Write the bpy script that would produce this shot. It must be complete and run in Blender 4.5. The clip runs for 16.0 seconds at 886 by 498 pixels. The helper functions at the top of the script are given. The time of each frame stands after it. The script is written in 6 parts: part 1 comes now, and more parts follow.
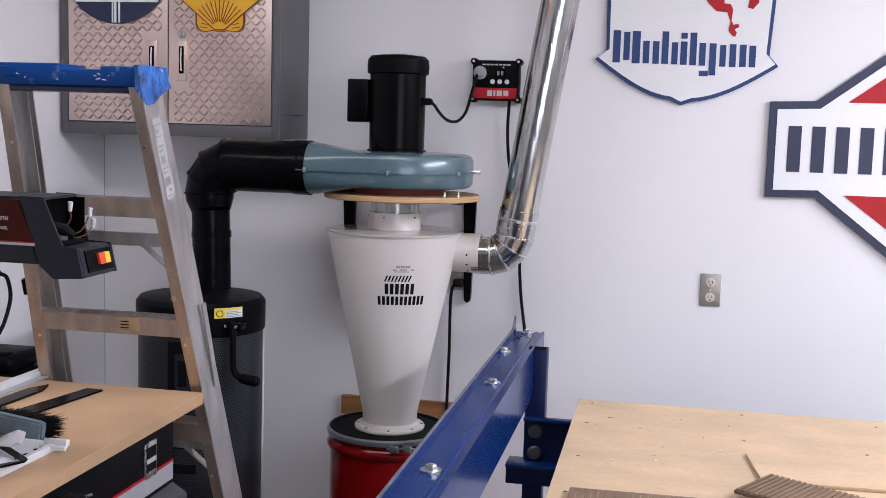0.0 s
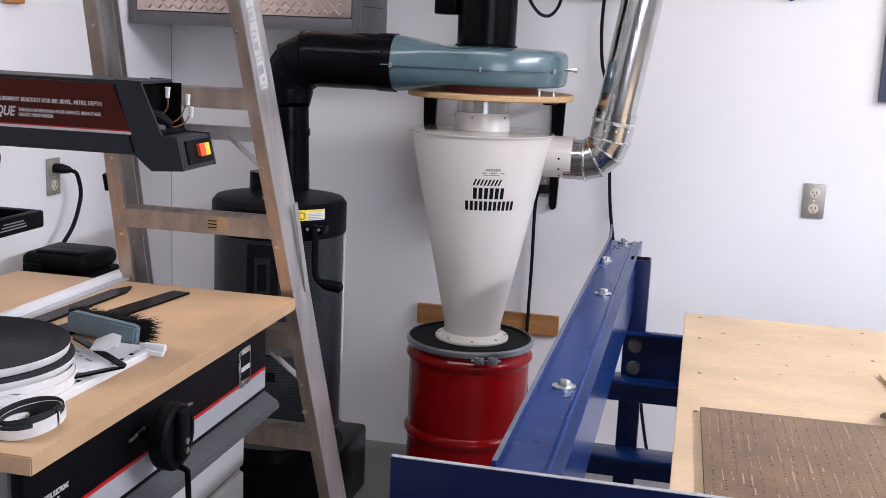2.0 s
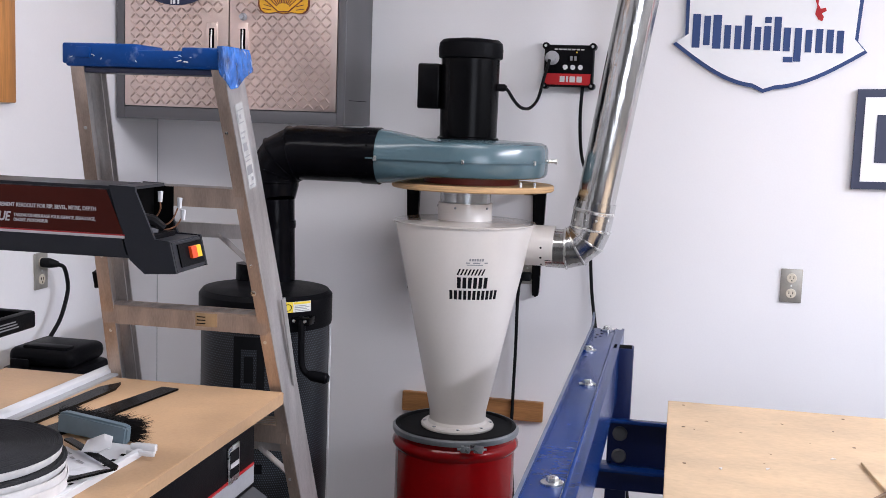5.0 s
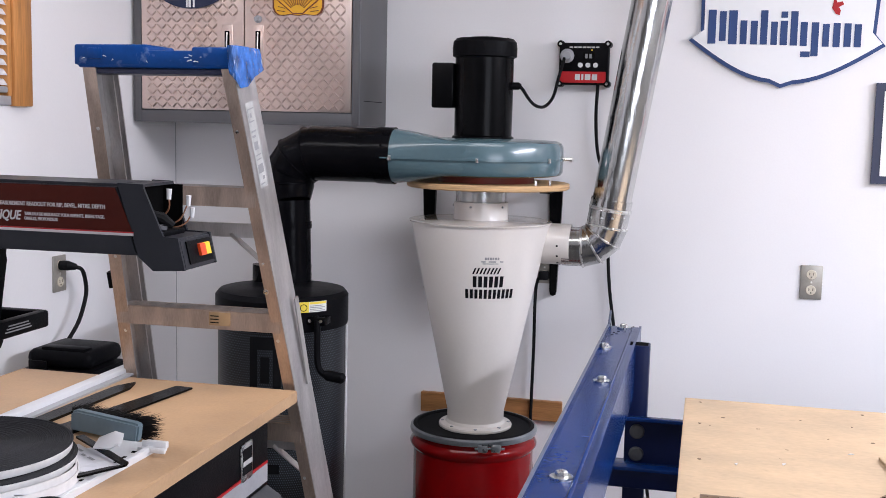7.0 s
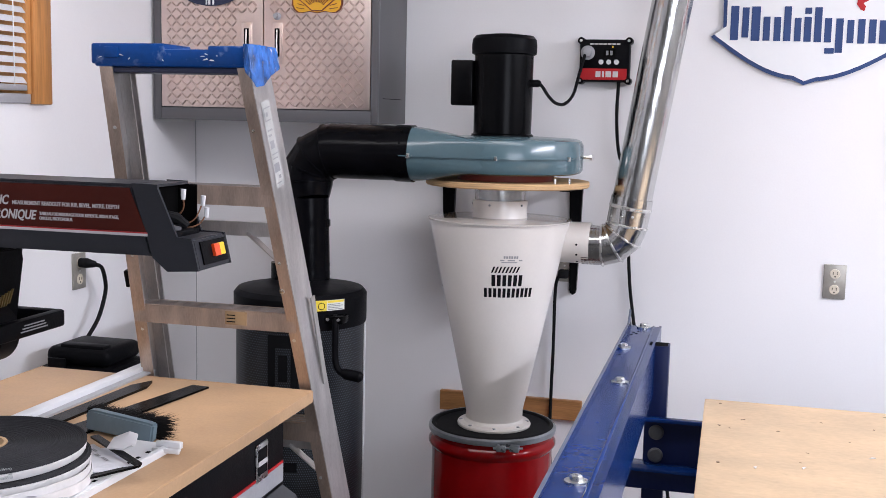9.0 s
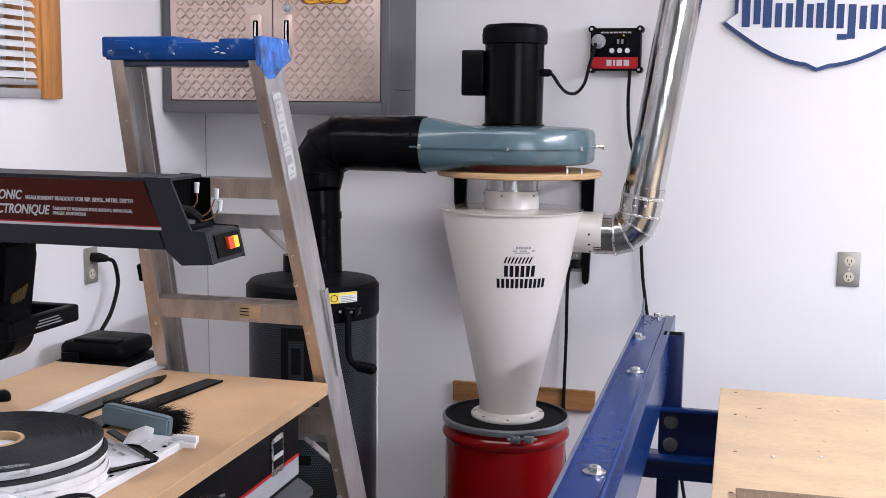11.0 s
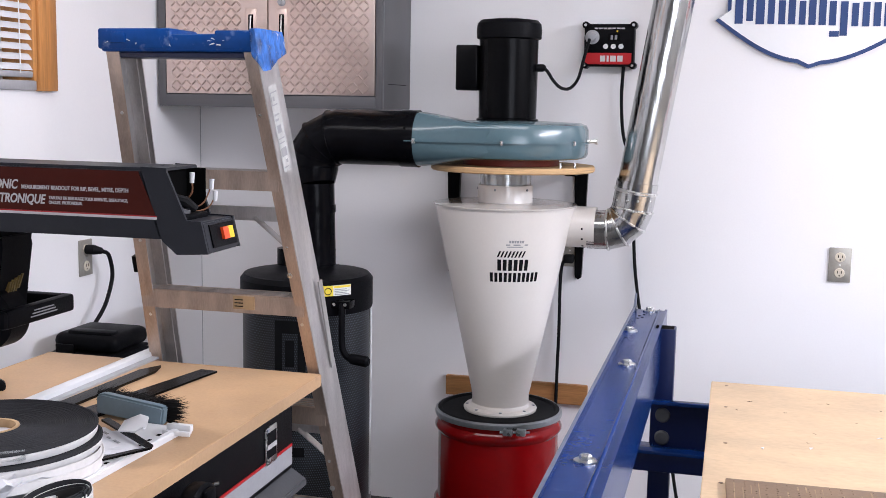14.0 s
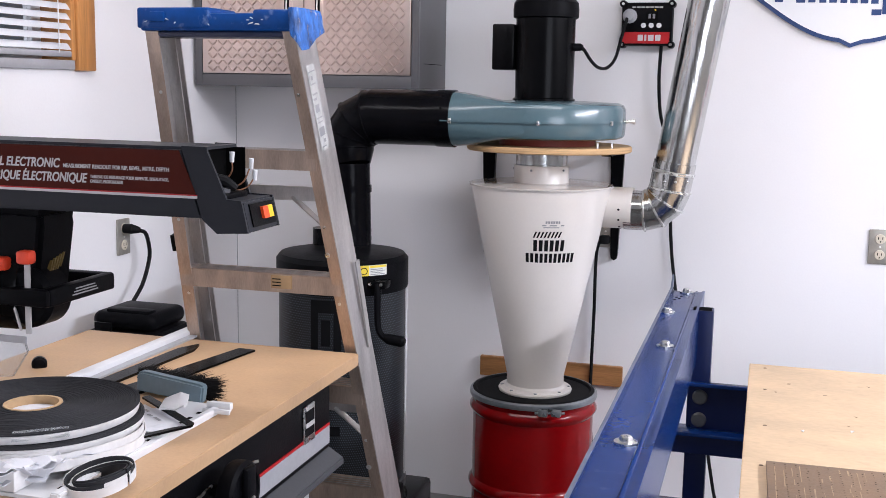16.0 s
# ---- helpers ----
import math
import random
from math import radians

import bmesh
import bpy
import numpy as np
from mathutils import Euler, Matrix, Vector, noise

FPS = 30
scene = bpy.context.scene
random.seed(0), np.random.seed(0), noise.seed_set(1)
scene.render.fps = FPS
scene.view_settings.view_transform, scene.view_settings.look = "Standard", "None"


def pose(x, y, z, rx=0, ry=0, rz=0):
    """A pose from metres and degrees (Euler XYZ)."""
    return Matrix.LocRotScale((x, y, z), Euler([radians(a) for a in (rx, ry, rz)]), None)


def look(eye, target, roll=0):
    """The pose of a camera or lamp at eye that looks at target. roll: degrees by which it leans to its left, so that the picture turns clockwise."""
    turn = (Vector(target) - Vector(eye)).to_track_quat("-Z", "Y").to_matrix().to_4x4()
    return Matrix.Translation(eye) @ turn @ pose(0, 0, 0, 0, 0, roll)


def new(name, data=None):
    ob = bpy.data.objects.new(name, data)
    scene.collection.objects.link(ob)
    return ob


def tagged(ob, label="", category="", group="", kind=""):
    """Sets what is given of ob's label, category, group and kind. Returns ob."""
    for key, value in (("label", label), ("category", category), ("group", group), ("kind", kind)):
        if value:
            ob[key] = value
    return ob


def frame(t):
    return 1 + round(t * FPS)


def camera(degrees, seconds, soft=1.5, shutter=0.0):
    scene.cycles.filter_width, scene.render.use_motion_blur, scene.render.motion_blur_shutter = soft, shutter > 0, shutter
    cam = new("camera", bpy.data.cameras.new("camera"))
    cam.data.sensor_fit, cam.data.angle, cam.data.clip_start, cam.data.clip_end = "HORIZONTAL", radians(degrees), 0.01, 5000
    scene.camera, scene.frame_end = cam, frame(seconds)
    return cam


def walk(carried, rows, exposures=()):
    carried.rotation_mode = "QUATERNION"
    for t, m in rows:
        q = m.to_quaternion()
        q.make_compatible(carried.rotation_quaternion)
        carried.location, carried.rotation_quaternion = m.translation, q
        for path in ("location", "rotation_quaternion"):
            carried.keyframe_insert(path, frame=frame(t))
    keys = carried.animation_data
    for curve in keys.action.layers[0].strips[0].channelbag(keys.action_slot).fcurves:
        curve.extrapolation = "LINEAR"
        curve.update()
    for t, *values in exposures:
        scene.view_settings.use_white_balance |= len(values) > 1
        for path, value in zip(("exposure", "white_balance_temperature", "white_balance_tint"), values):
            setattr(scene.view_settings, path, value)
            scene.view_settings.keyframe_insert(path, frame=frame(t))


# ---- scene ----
cam = camera(43.5, 16.0, soft=0.6)
PATH = [
    (0, (0.463, -4.035, 1.585), (0.075, -2.084, 1.369), 1.7),
    (0.1, (0.425, -4.019, 1.584), (0.076, -2.063, 1.359), 1.5),
    (0.2, (0.388, -4.003, 1.583), (0.062, -2.043, 1.354), 1.3),
    (0.3, (0.352, -3.988, 1.581), (0.035, -2.025, 1.369), 1.2),
    (0.5, (0.293, -3.961, 1.578), (-0.02, -1.998, 1.363), 0.8),
    (0.6, (0.271, -3.949, 1.576), (-0.044, -1.987, 1.349), 1.1),
    (0.7, (0.254, -3.939, 1.573), (-0.074, -1.977, 1.358), 1.3),
    (0.8, (0.241, -3.929, 1.571), (-0.111, -1.971, 1.366), 1.6),
    (1, (0.232, -3.914, 1.568), (-0.167, -1.962, 1.385), 2.1),
    (1.1, (0.234, -3.908, 1.567), (-0.204, -1.967, 1.361), 2.2),
    (1.2, (0.239, -3.903, 1.567), (-0.206, -1.965, 1.348), 2.3),
    (1.3, (0.246, -3.899, 1.565), (-0.210, -1.964, 1.343), 2.4),
    (1.4, (0.251, -3.896, 1.562), (-0.212, -1.965, 1.321), 2.5),
    (1.5, (0.253, -3.893, 1.558), (-0.201, -1.965, 1.278), 2.6),
    (1.6, (0.253, -3.891, 1.551), (-0.184, -1.961, 1.259), 2.6),
    (1.7, (0.252, -3.890, 1.543), (-0.180, -1.961, 1.237), 2.6),
    (1.8, (0.252, -3.889, 1.536), (-0.177, -1.960, 1.220), 2.5),
    (1.9, (0.250, -3.887, 1.530), (-0.183, -1.965, 1.187), 2.5),
    (2, (0.248, -3.886, 1.528), (-0.186, -1.97, 1.153), 2.5),
    (2.1, (0.245, -3.884, 1.529), (-0.189, -1.976, 1.117), 2.5),
    (2.2, (0.242, -3.882, 1.533), (-0.187, -1.976, 1.102), 2.5),
    (2.3, (0.239, -3.881, 1.538), (-0.188, -1.969, 1.131), 2.5),
    (2.4, (0.235, -3.880, 1.544), (-0.189, -1.963, 1.160), 2.5),
    (2.5, (0.233, -3.879, 1.55), (-0.191, -1.956, 1.199), 2.5),
    (2.6, (0.231, -3.880, 1.556), (-0.202, -1.956, 1.221), 2.4),
    (2.7, (0.230, -3.883, 1.561), (-0.213, -1.957, 1.249), 2.4),
    (2.8, (0.229, -3.886, 1.565), (-0.231, -1.965, 1.249), 2.3),
    (3, (0.228, -3.89, 1.572), (-0.229, -1.969, 1.258), 2.2),
    (3.3, (0.224, -3.890, 1.578), (-0.215, -1.960, 1.293), 2.0),
    (3.5, (0.223, -3.891, 1.583), (-0.215, -1.957, 1.327), 1.8),
    (4, (0.231, -3.903, 1.596), (-0.197, -1.962, 1.379), 2.1),
    (4.2, (0.235, -3.911, 1.594), (-0.196, -1.968, 1.389), 2.0),
    (4.5, (0.239, -3.921, 1.587), (-0.184, -1.979, 1.358), 1.9),
    (5, (0.242, -3.928, 1.576), (-0.167, -1.985, 1.338), 2.0),
    (5.2, (0.23, -3.923, 1.573), (-0.202, -1.985, 1.339), 1.9),
    (7.3, (0.28, -3.915, 1.555), (-0.177, -1.981, 1.326), 1.3),
    (7.5, (0.279, -3.908, 1.557), (-0.178, -1.976, 1.308), 1.2),
    (8, (0.279, -3.893, 1.563), (-0.199, -1.97, 1.297), 1.0),
    (8.5, (0.274, -3.894, 1.571), (-0.219, -1.971, 1.327), 1.1),
    (8.7, (0.291, -3.896, 1.567), (-0.208, -1.974, 1.328), 1.3),
    (11, (0.275, -3.889, 1.565), (-0.237, -1.973, 1.309), 0.7),
    (11.5, (0.286, -3.896, 1.569), (-0.252, -1.986, 1.317), 0.6),
    (12, (0.282, -3.896, 1.57), (-0.254, -1.984, 1.333), 0.9),
    (12.5, (0.283, -3.902, 1.575), (-0.265, -1.993, 1.336), 1.0),
    (13, (0.275, -3.902, 1.577), (-0.261, -1.986, 1.368), 0.8),
    (13.2, (0.278, -3.905, 1.575), (-0.250, -1.987, 1.365), 0.9),
    (13.5, (0.282, -3.91, 1.568), (-0.26, -1.999, 1.337), 1.0),
    (13.7, (0.282, -3.910, 1.562), (-0.263, -2.000, 1.320), 1.0),
    (14, (0.28, -3.906, 1.553), (-0.221, -1.987, 1.294), 1.0),
    (14.3, (0.269, -3.897, 1.548), (-0.231, -1.987, 1.231), 1.1),
    (14.5, (0.259, -3.892, 1.547), (-0.258, -1.989, 1.217), 1.2),
    (15, (0.252, -3.888, 1.545), (-0.267, -1.986, 1.211), 0.7),
    (15.3, (0.252, -3.890, 1.553), (-0.275, -1.986, 1.245), 0.7),
    (15.5, (0.252, -3.894, 1.557), (-0.274, -1.988, 1.255), 0.7),
    (15.7, (0.254, -3.898, 1.556), (-0.256, -1.986, 1.270), 0.8),
    (16, (0.261, -3.905, 1.55), (-0.29, -2.005, 1.256), 1.0),
]
walk(cam, [(t, look(eye, target, roll)) for t, eye, target, roll in PATH], exposures=[
    (0.0, -0.18, 6050, 17), (0.5, -0.18, 6050, 17), (1.0, -0.05, 6050, 17), (1.5, 0.1, 6100, 15), (2.0, 0.12, 6100, 15), (2.5, 0.22, 6100, 15), (3.5, 0.18, 6100, 15), (5.0, 0.1, 6100, 15), (8.0, 0.13, 6100, 15), (12.5, 0.22, 6100, 15), (14.5, 0.28, 6100, 15), (16.0, 0.28, 6100, 15)])

# ---- world and light ----
world = bpy.data.worlds.new("world")
scene.world = world
world.use_nodes = True
wn = world.node_tree.nodes
sky = wn.new("ShaderNodeTexSky")
sky.sky_type = "NISHITA"
sky.sun_disc = False
sky.sun_elevation, sky.sun_rotation = radians(35), radians(200)
world.node_tree.links.new(sky.outputs[0], wn["Background"].inputs[0])
wn["Background"].inputs[1].default_value = 0.12


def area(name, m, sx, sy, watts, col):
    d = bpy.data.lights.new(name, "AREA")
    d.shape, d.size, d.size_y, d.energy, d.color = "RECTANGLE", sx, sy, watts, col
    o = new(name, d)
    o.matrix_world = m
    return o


# east lamp fitted to the cone's shadow; left and front ones unseen, added fill
area("unseen_overhead", pose(2.9, -1.7, 2.54, 0, 14, 0), 0.12, 2.4, 150, (0.93, 0.95, 1.0))
area("unseen_overhead", pose(-0.5, -1.75, 2.52, 0, 0, 90), 0.3, 2.2, 19, (1.0, 0.96, 0.92))
area("front_fill", look((2.3, -5.7, 1.75), (-0.2, 0, 1.4)), 2.2, 1.6, 62, (0.92, 0.95, 1.0))
area("window_daylight", look((-2.35, -1.6, 3.0), (-1.7, -1.6, 1.95)), 0.9, 0.6, 11, (0.9, 0.95, 1.0))

# ---- materials ----


def mat(name, col, rough=0.5, metal=0.0, var=0.12, scale=6.0, bump=0.15, bscale=90.0, stretch=(1, 1, 1), coat=0.0, dist=0.002, spots=0.0, spotcol=(0.05, 0.05, 0.05), rvar=0.12, spec=0.5):
    m = bpy.data.materials.new(name)
    m.use_nodes = True
    nt = m.node_tree
    n, l = nt.nodes, nt.links
    b = n["Principled BSDF"]
    tc = n.new("ShaderNodeTexCoord")
    mp = n.new("ShaderNodeMapping")
    mp.inputs["Scale"].default_value = stretch
    l.new(tc.outputs["Object"], mp.inputs[0])
    a = n.new("ShaderNodeTexNoise")
    a.inputs["Scale"].default_value, a.inputs["Detail"].default_value = scale, 5
    l.new(mp.outputs[0], a.inputs["Vector"])
    f = n.new("ShaderNodeTexNoise")
    f.inputs["Scale"].default_value, f.inputs["Detail"].default_value = bscale, 3
    l.new(mp.outputs[0], f.inputs["Vector"])
    add = n.new("ShaderNodeMath")
    add.operation = "MULTIPLY_ADD"
    l.new(f.outputs[0], add.inputs[0])
    add.inputs[1].default_value = 0.35
    l.new(a.outputs[0], add.inputs[2])
    rp = n.new("ShaderNodeMapRange")
    rp.inputs[1].default_value, rp.inputs[2].default_value = 0.45, 0.9
    rp.inputs[3].default_value, rp.inputs[4].default_value = 1 - var, 1 + var
    l.new(add.outputs[0], rp.inputs[0])
    mul = n.new("ShaderNodeVectorMath")
    mul.operation = "SCALE"
    mul.inputs[0].default_value = col
    l.new(rp.outputs[0], mul.inputs["Scale"])
    out = mul.outputs[0]
    if spots:
        s = n.new("ShaderNodeTexNoise")
        s.inputs["Scale"].default_value, s.inputs["Detail"].default_value = 35, 6
        l.new(mp.outputs[0], s.inputs["Vector"])
        sr = n.new("ShaderNodeMapRange")
        sr.inputs[1].default_value, sr.inputs[2].default_value = 0.62, 0.75
        sr.inputs[3].default_value, sr.inputs[4].default_value = 0, spots
        l.new(s.outputs[0], sr.inputs[0])
        mx = n.new("ShaderNodeMix")
        mx.data_type = "RGBA"
        l.new(sr.outputs[0], mx.inputs[0])
        l.new(out, mx.inputs[6])
        mx.inputs[7].default_value = (*spotcol, 1)
        out = mx.outputs[2]
    l.new(out, b.inputs["Base Color"])
    rr = n.new("ShaderNodeMapRange")
    rr.inputs[3].default_value, rr.inputs[4].default_value = max(0.02, rough - rvar), min(1, rough + rvar)
    l.new(a.outputs[0], rr.inputs[0])
    l.new(rr.outputs[0], b.inputs["Roughness"])
    b.inputs["Metallic"].default_value = metal
    b.inputs["Specular IOR Level"].default_value = spec
    b.inputs["Coat Weight"].default_value = coat
    b.inputs["Coat Roughness"].default_value = 0.12
    bp = n.new("ShaderNodeBump")
    bp.inputs["Strength"].default_value, bp.inputs["Distance"].default_value = bump, dist
    l.new(f.outputs[0], bp.inputs["Height"])
    l.new(bp.outputs[0], b.inputs["Normal"])
    return m


WALL = mat("white wall paint", (0.84, 0.825, 0.835), 0.62, var=0.025, scale=1.3, bump=0.12, bscale=160)
# made dark so the unseen walls dim reflections; also backs the blind
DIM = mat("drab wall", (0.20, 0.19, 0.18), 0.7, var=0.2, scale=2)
CEIL = mat("ceiling paint", (0.8, 0.8, 0.79), 0.8, var=0.03, scale=1.5)
FLOOR = mat("concrete floor", (0.17, 0.165, 0.16), 0.55, var=0.25, scale=2.5, bump=0.3, spots=0.3, spotcol=(0.12, 0.11, 0.1))
PINE = mat("varnished pine trim", (0.50, 0.22, 0.065), 0.4, var=0.3, scale=5, stretch=(6, 6, 0.5), bump=0.1, bscale=40)
STRIP = mat("stained wood batten", (0.36, 0.17, 0.06), 0.5, var=0.35, scale=5, stretch=(0.6, 5, 8), bump=0.2, bscale=40)
PLY = mat("birch plywood", (0.56, 0.405, 0.250), 0.55, var=0.17, scale=4.5, stretch=(0.9, 1.5, 2), bump=0.12, bscale=60, spots=0.30, spotcol=(0.36, 0.26, 0.17))
PLYEDGE = mat("plywood edge", (0.55, 0.35, 0.17), 0.7, var=0.3, scale=9, stretch=(1, 1, 60), bump=0.3)
MDF = mat("worn particle board", (0.48, 0.305, 0.168), 0.5, var=0.14, scale=5, bump=0.12, bscale=140, spots=0.28, spotcol=(0.33, 0.19, 0.09))
HARDBOARD = mat("brown hardboard", (0.185, 0.118, 0.068), 0.6, var=0.25, scale=8, bump=0.3, bscale=160)
CARDB = mat("cardboard", (0.45, 0.30, 0.16), 0.8, var=0.15, scale=12, bump=0.3)
STEELG = mat("grey enamelled steel", (0.100, 0.098, 0.104), 0.42, var=0.1, scale=3, bump=0.06, bscale=200)
TREAD = mat("brushed tread plate", (0.71, 0.58, 0.525), 0.36, 0.9, var=0.12, scale=5, bump=0.12, bscale=260, dist=0.001)
ALU = mat("scuffed aluminium", (0.56, 0.54, 0.53), 0.34, 0.95, var=0.22, scale=7, stretch=(3, 3, 0.6), bump=0.2, bscale=120, spots=0.3, spotcol=(0.72, 0.71, 0.70))
# tan puts the saw table's reflection, with dull wear, into the colour
ALUT = mat("wood-tinted worn aluminium", (0.52, 0.415, 0.34), 0.40, 0.85, var=0.25, scale=9, stretch=(3, 3, 0.6), bump=0.2, bscale=120, spots=0.25, spotcol=(0.66, 0.62, 0.58))
# long tone streaks put dark room reflections into the sheet's colour
GALV = mat("galvanised sheet", (0.50, 0.50, 0.49), 0.17, 1.0, var=0.30, scale=9, stretch=(2.2, 2.2, 0.22), bump=0.35, bscale=30, dist=0.003)
ZINC = mat("zinc plated steel", (0.72, 0.72, 0.70), 0.28, 1.0, var=0.1, scale=40)
BLACKM = mat("black painted metal", (0.003, 0.003, 0.0035), 0.24, var=0.3, scale=9, bump=0.06, spec=0.07, rvar=0.05)
BLACKD = mat("black duct paint", (0.003, 0.003, 0.004), 0.2, var=0.3, scale=12, bump=0.5, bscale=22, spec=0.07, rvar=0.06, dist=0.004)
BLACKP = mat("black plastic", (0.004, 0.004, 0.005), 0.42, var=0.2, scale=10, bump=0.2, bscale=260, spec=0.05)
RUBBER = mat("black rubber", (0.007, 0.007, 0.008), 0.6, spec=0.12, var=0.2, scale=20)
CREAM = mat("cream enamel", (0.66, 0.62, 0.58), 0.34, var=0.03, scale=3, bump=0.05, bscale=120, coat=0.35, rvar=0.015)
CREAMG = mat("glossy cream enamel", (0.62, 0.58, 0.54), 0.10, var=0.03, scale=3, bump=0.03, bscale=120, coat=0.5, rvar=0.01)
BLUEG = mat("grey blue enamel", (0.078, 0.135, 0.158), 0.26, var=0.08, scale=5, bump=0.05, bscale=70, coat=0.4, rvar=0.03)
RED = mat("red drum enamel", (0.20, 0.002, 0.003), 0.12, rvar=0.04, var=0.14, scale=5, bump=0.06, bscale=60, spec=0.2, spots=0.06, spotcol=(0.10, 0.02, 0.02))
REDP = mat("red plate", (0.22, 0.035, 0.02), 0.5, var=0.2)
LIDGREY = mat("grey clamp ring", (0.26, 0.28, 0.30), 0.3, 0.7, var=0.2, scale=20)
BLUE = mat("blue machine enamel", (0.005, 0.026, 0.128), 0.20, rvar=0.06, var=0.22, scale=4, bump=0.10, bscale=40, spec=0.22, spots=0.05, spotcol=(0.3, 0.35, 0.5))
# darker copy of the blue puts shade on the rack's webs and posts
BLUED = mat("shaded blue enamel", (0.004, 0.009, 0.048), 0.36, var=0.16, scale=4, bump=0.08, spec=0.2)
BLUEL = mat("pale blue edge", (0.11, 0.125, 0.17), 0.4, var=0.3, scale=25)
CAPBLUE = mat("blue ladder plastic", (0.002, 0.046, 0.21), 0.40, var=0.2, scale=9, bump=0.2, spots=0.25, spotcol=(0.45, 0.55, 0.7), spec=0.2)
# pale spots paint the white glints on the crinkles
TAPE = mat("blue foil tape, glints painted", (0.020, 0.115, 0.42), 0.2, var=0.6, scale=30, stretch=(2.5, 1.5, 0.7), bump=1.0, bscale=45, dist=0.008, spots=0.85, spotcol=(0.72, 0.80, 0.88))
NAVY = mat("navy sign enamel", (0.020, 0.026, 0.065), 0.4, var=0.1)
TXTBLUE = mat("blue sign lettering", (0.030, 0.062, 0.18), 0.45, var=0.1, spec=0.3)
SIGNW = mat("white sign enamel", (0.83, 0.83, 0.84), 0.35, var=0.02, scale=2, bump=0.03)
SIGNRED = mat("red sign enamel", (0.42, 0.012, 0.015), 0.4, var=0.1, spec=0.3)
YELLOW = mat("yellow sign enamel", (0.80, 0.42, 0.015), 0.4, var=0.08)
YELLINE = mat("dark outline", (0.16, 0.035, 0.01), 0.5)
MEDBLUE = mat("round sign blue", (0.014, 0.022, 0.065), 0.4, var=0.08)
IVORY = mat("ivory outlet plastic", (0.62, 0.56, 0.45), 0.4, var=0.04)
PLATE = mat("brushed outlet plate", (0.38, 0.36, 0.32), 0.4, 0.5, var=0.12, scale=20)
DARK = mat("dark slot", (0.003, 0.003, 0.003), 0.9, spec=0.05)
WHITEP = mat("white plastic", (0.68, 0.68, 0.69), 0.4, var=0.04)
PAPER = mat("white paper", (0.62, 0.62, 0.65), 0.75, var=0.06, scale=10, bump=0.3, bscale=30, dist=0.004)
FOAM = mat("charcoal foam tape", (0.032, 0.032, 0.035), 0.85, spec=0.15, var=0.2, scale=30, bump=0.3, bscale=200)
LINER = mat("tape liner edge", (0.68, 0.66, 0.65), 0.7, var=0.12, scale=20)
BRISTLE = mat("black bristle", (0.008, 0.007, 0.007), 0.7, spec=0.15)
BRUSHG = mat("slate brush block", (0.125, 0.175, 0.205), 0.5, var=0.1, scale=12, bump=0.2)
CHAR = mat("charcoal saw plastic", (0.017, 0.018, 0.023), 0.40, var=0.12, scale=8, bump=0.12, bscale=250, spec=0.22)
BROWN = mat("brown saw decal", (0.060, 0.010, 0.006), 0.42, var=0.12, scale=6, spec=0.08)
LTEXT = mat("pale lettering", (0.52, 0.50, 0.50), 0.5)
GREYL = mat("light grey steel", (0.36, 0.36, 0.38), 0.45, var=0.12, scale=4)
STANDG = mat("pale grey stand panel", (0.50, 0.50, 0.49), 0.5, var=0.08, scale=4)
OCHRE = mat("faded ochre print", (0.10, 0.062, 0.012), 0.6, var=0.3, scale=30)
ORANGE = mat("orange red knob", (0.75, 0.06, 0.02), 0.4)
SWYEL = mat("yellow switch", (0.90, 0.60, 0.02), 0.35)
SWRED = mat("red switch", (0.75, 0.07, 0.01), 0.35)
LABELY = mat("yellow caution label", (0.80, 0.62, 0.05), 0.4)
LABELW = mat("white label", (0.72, 0.72, 0.68), 0.4, var=0.05)
INK = mat("black print", (0.005, 0.005, 0.006), 0.6, spec=0.1)
WORN = mat("worn paper label", (0.42, 0.42, 0.41), 0.5, var=0.2, scale=30, spots=0.6, spotcol=(0.68, 0.68, 0.66))
SPECK = mat("dark brown speck", (0.07, 0.045, 0.028), 0.7)
INKG = mat("grey print", (0.25, 0.25, 0.26), 0.6)
WIRE = mat("tan wire", (0.22, 0.10, 0.05), 0.5)
LIPG = mat("dark grey trim", (0.062, 0.064, 0.070), 0.45, var=0.12, scale=6)
RIBC = mat("hardboard ridge", (0.33, 0.235, 0.145), 0.7, var=0.3, scale=20)
LIDBLK = mat("dull black lid", (0.006, 0.006, 0.007), 0.7, spec=0.12)
BLIND = mat("white blind slat", (0.62, 0.62, 0.64), 0.45, var=0.04)


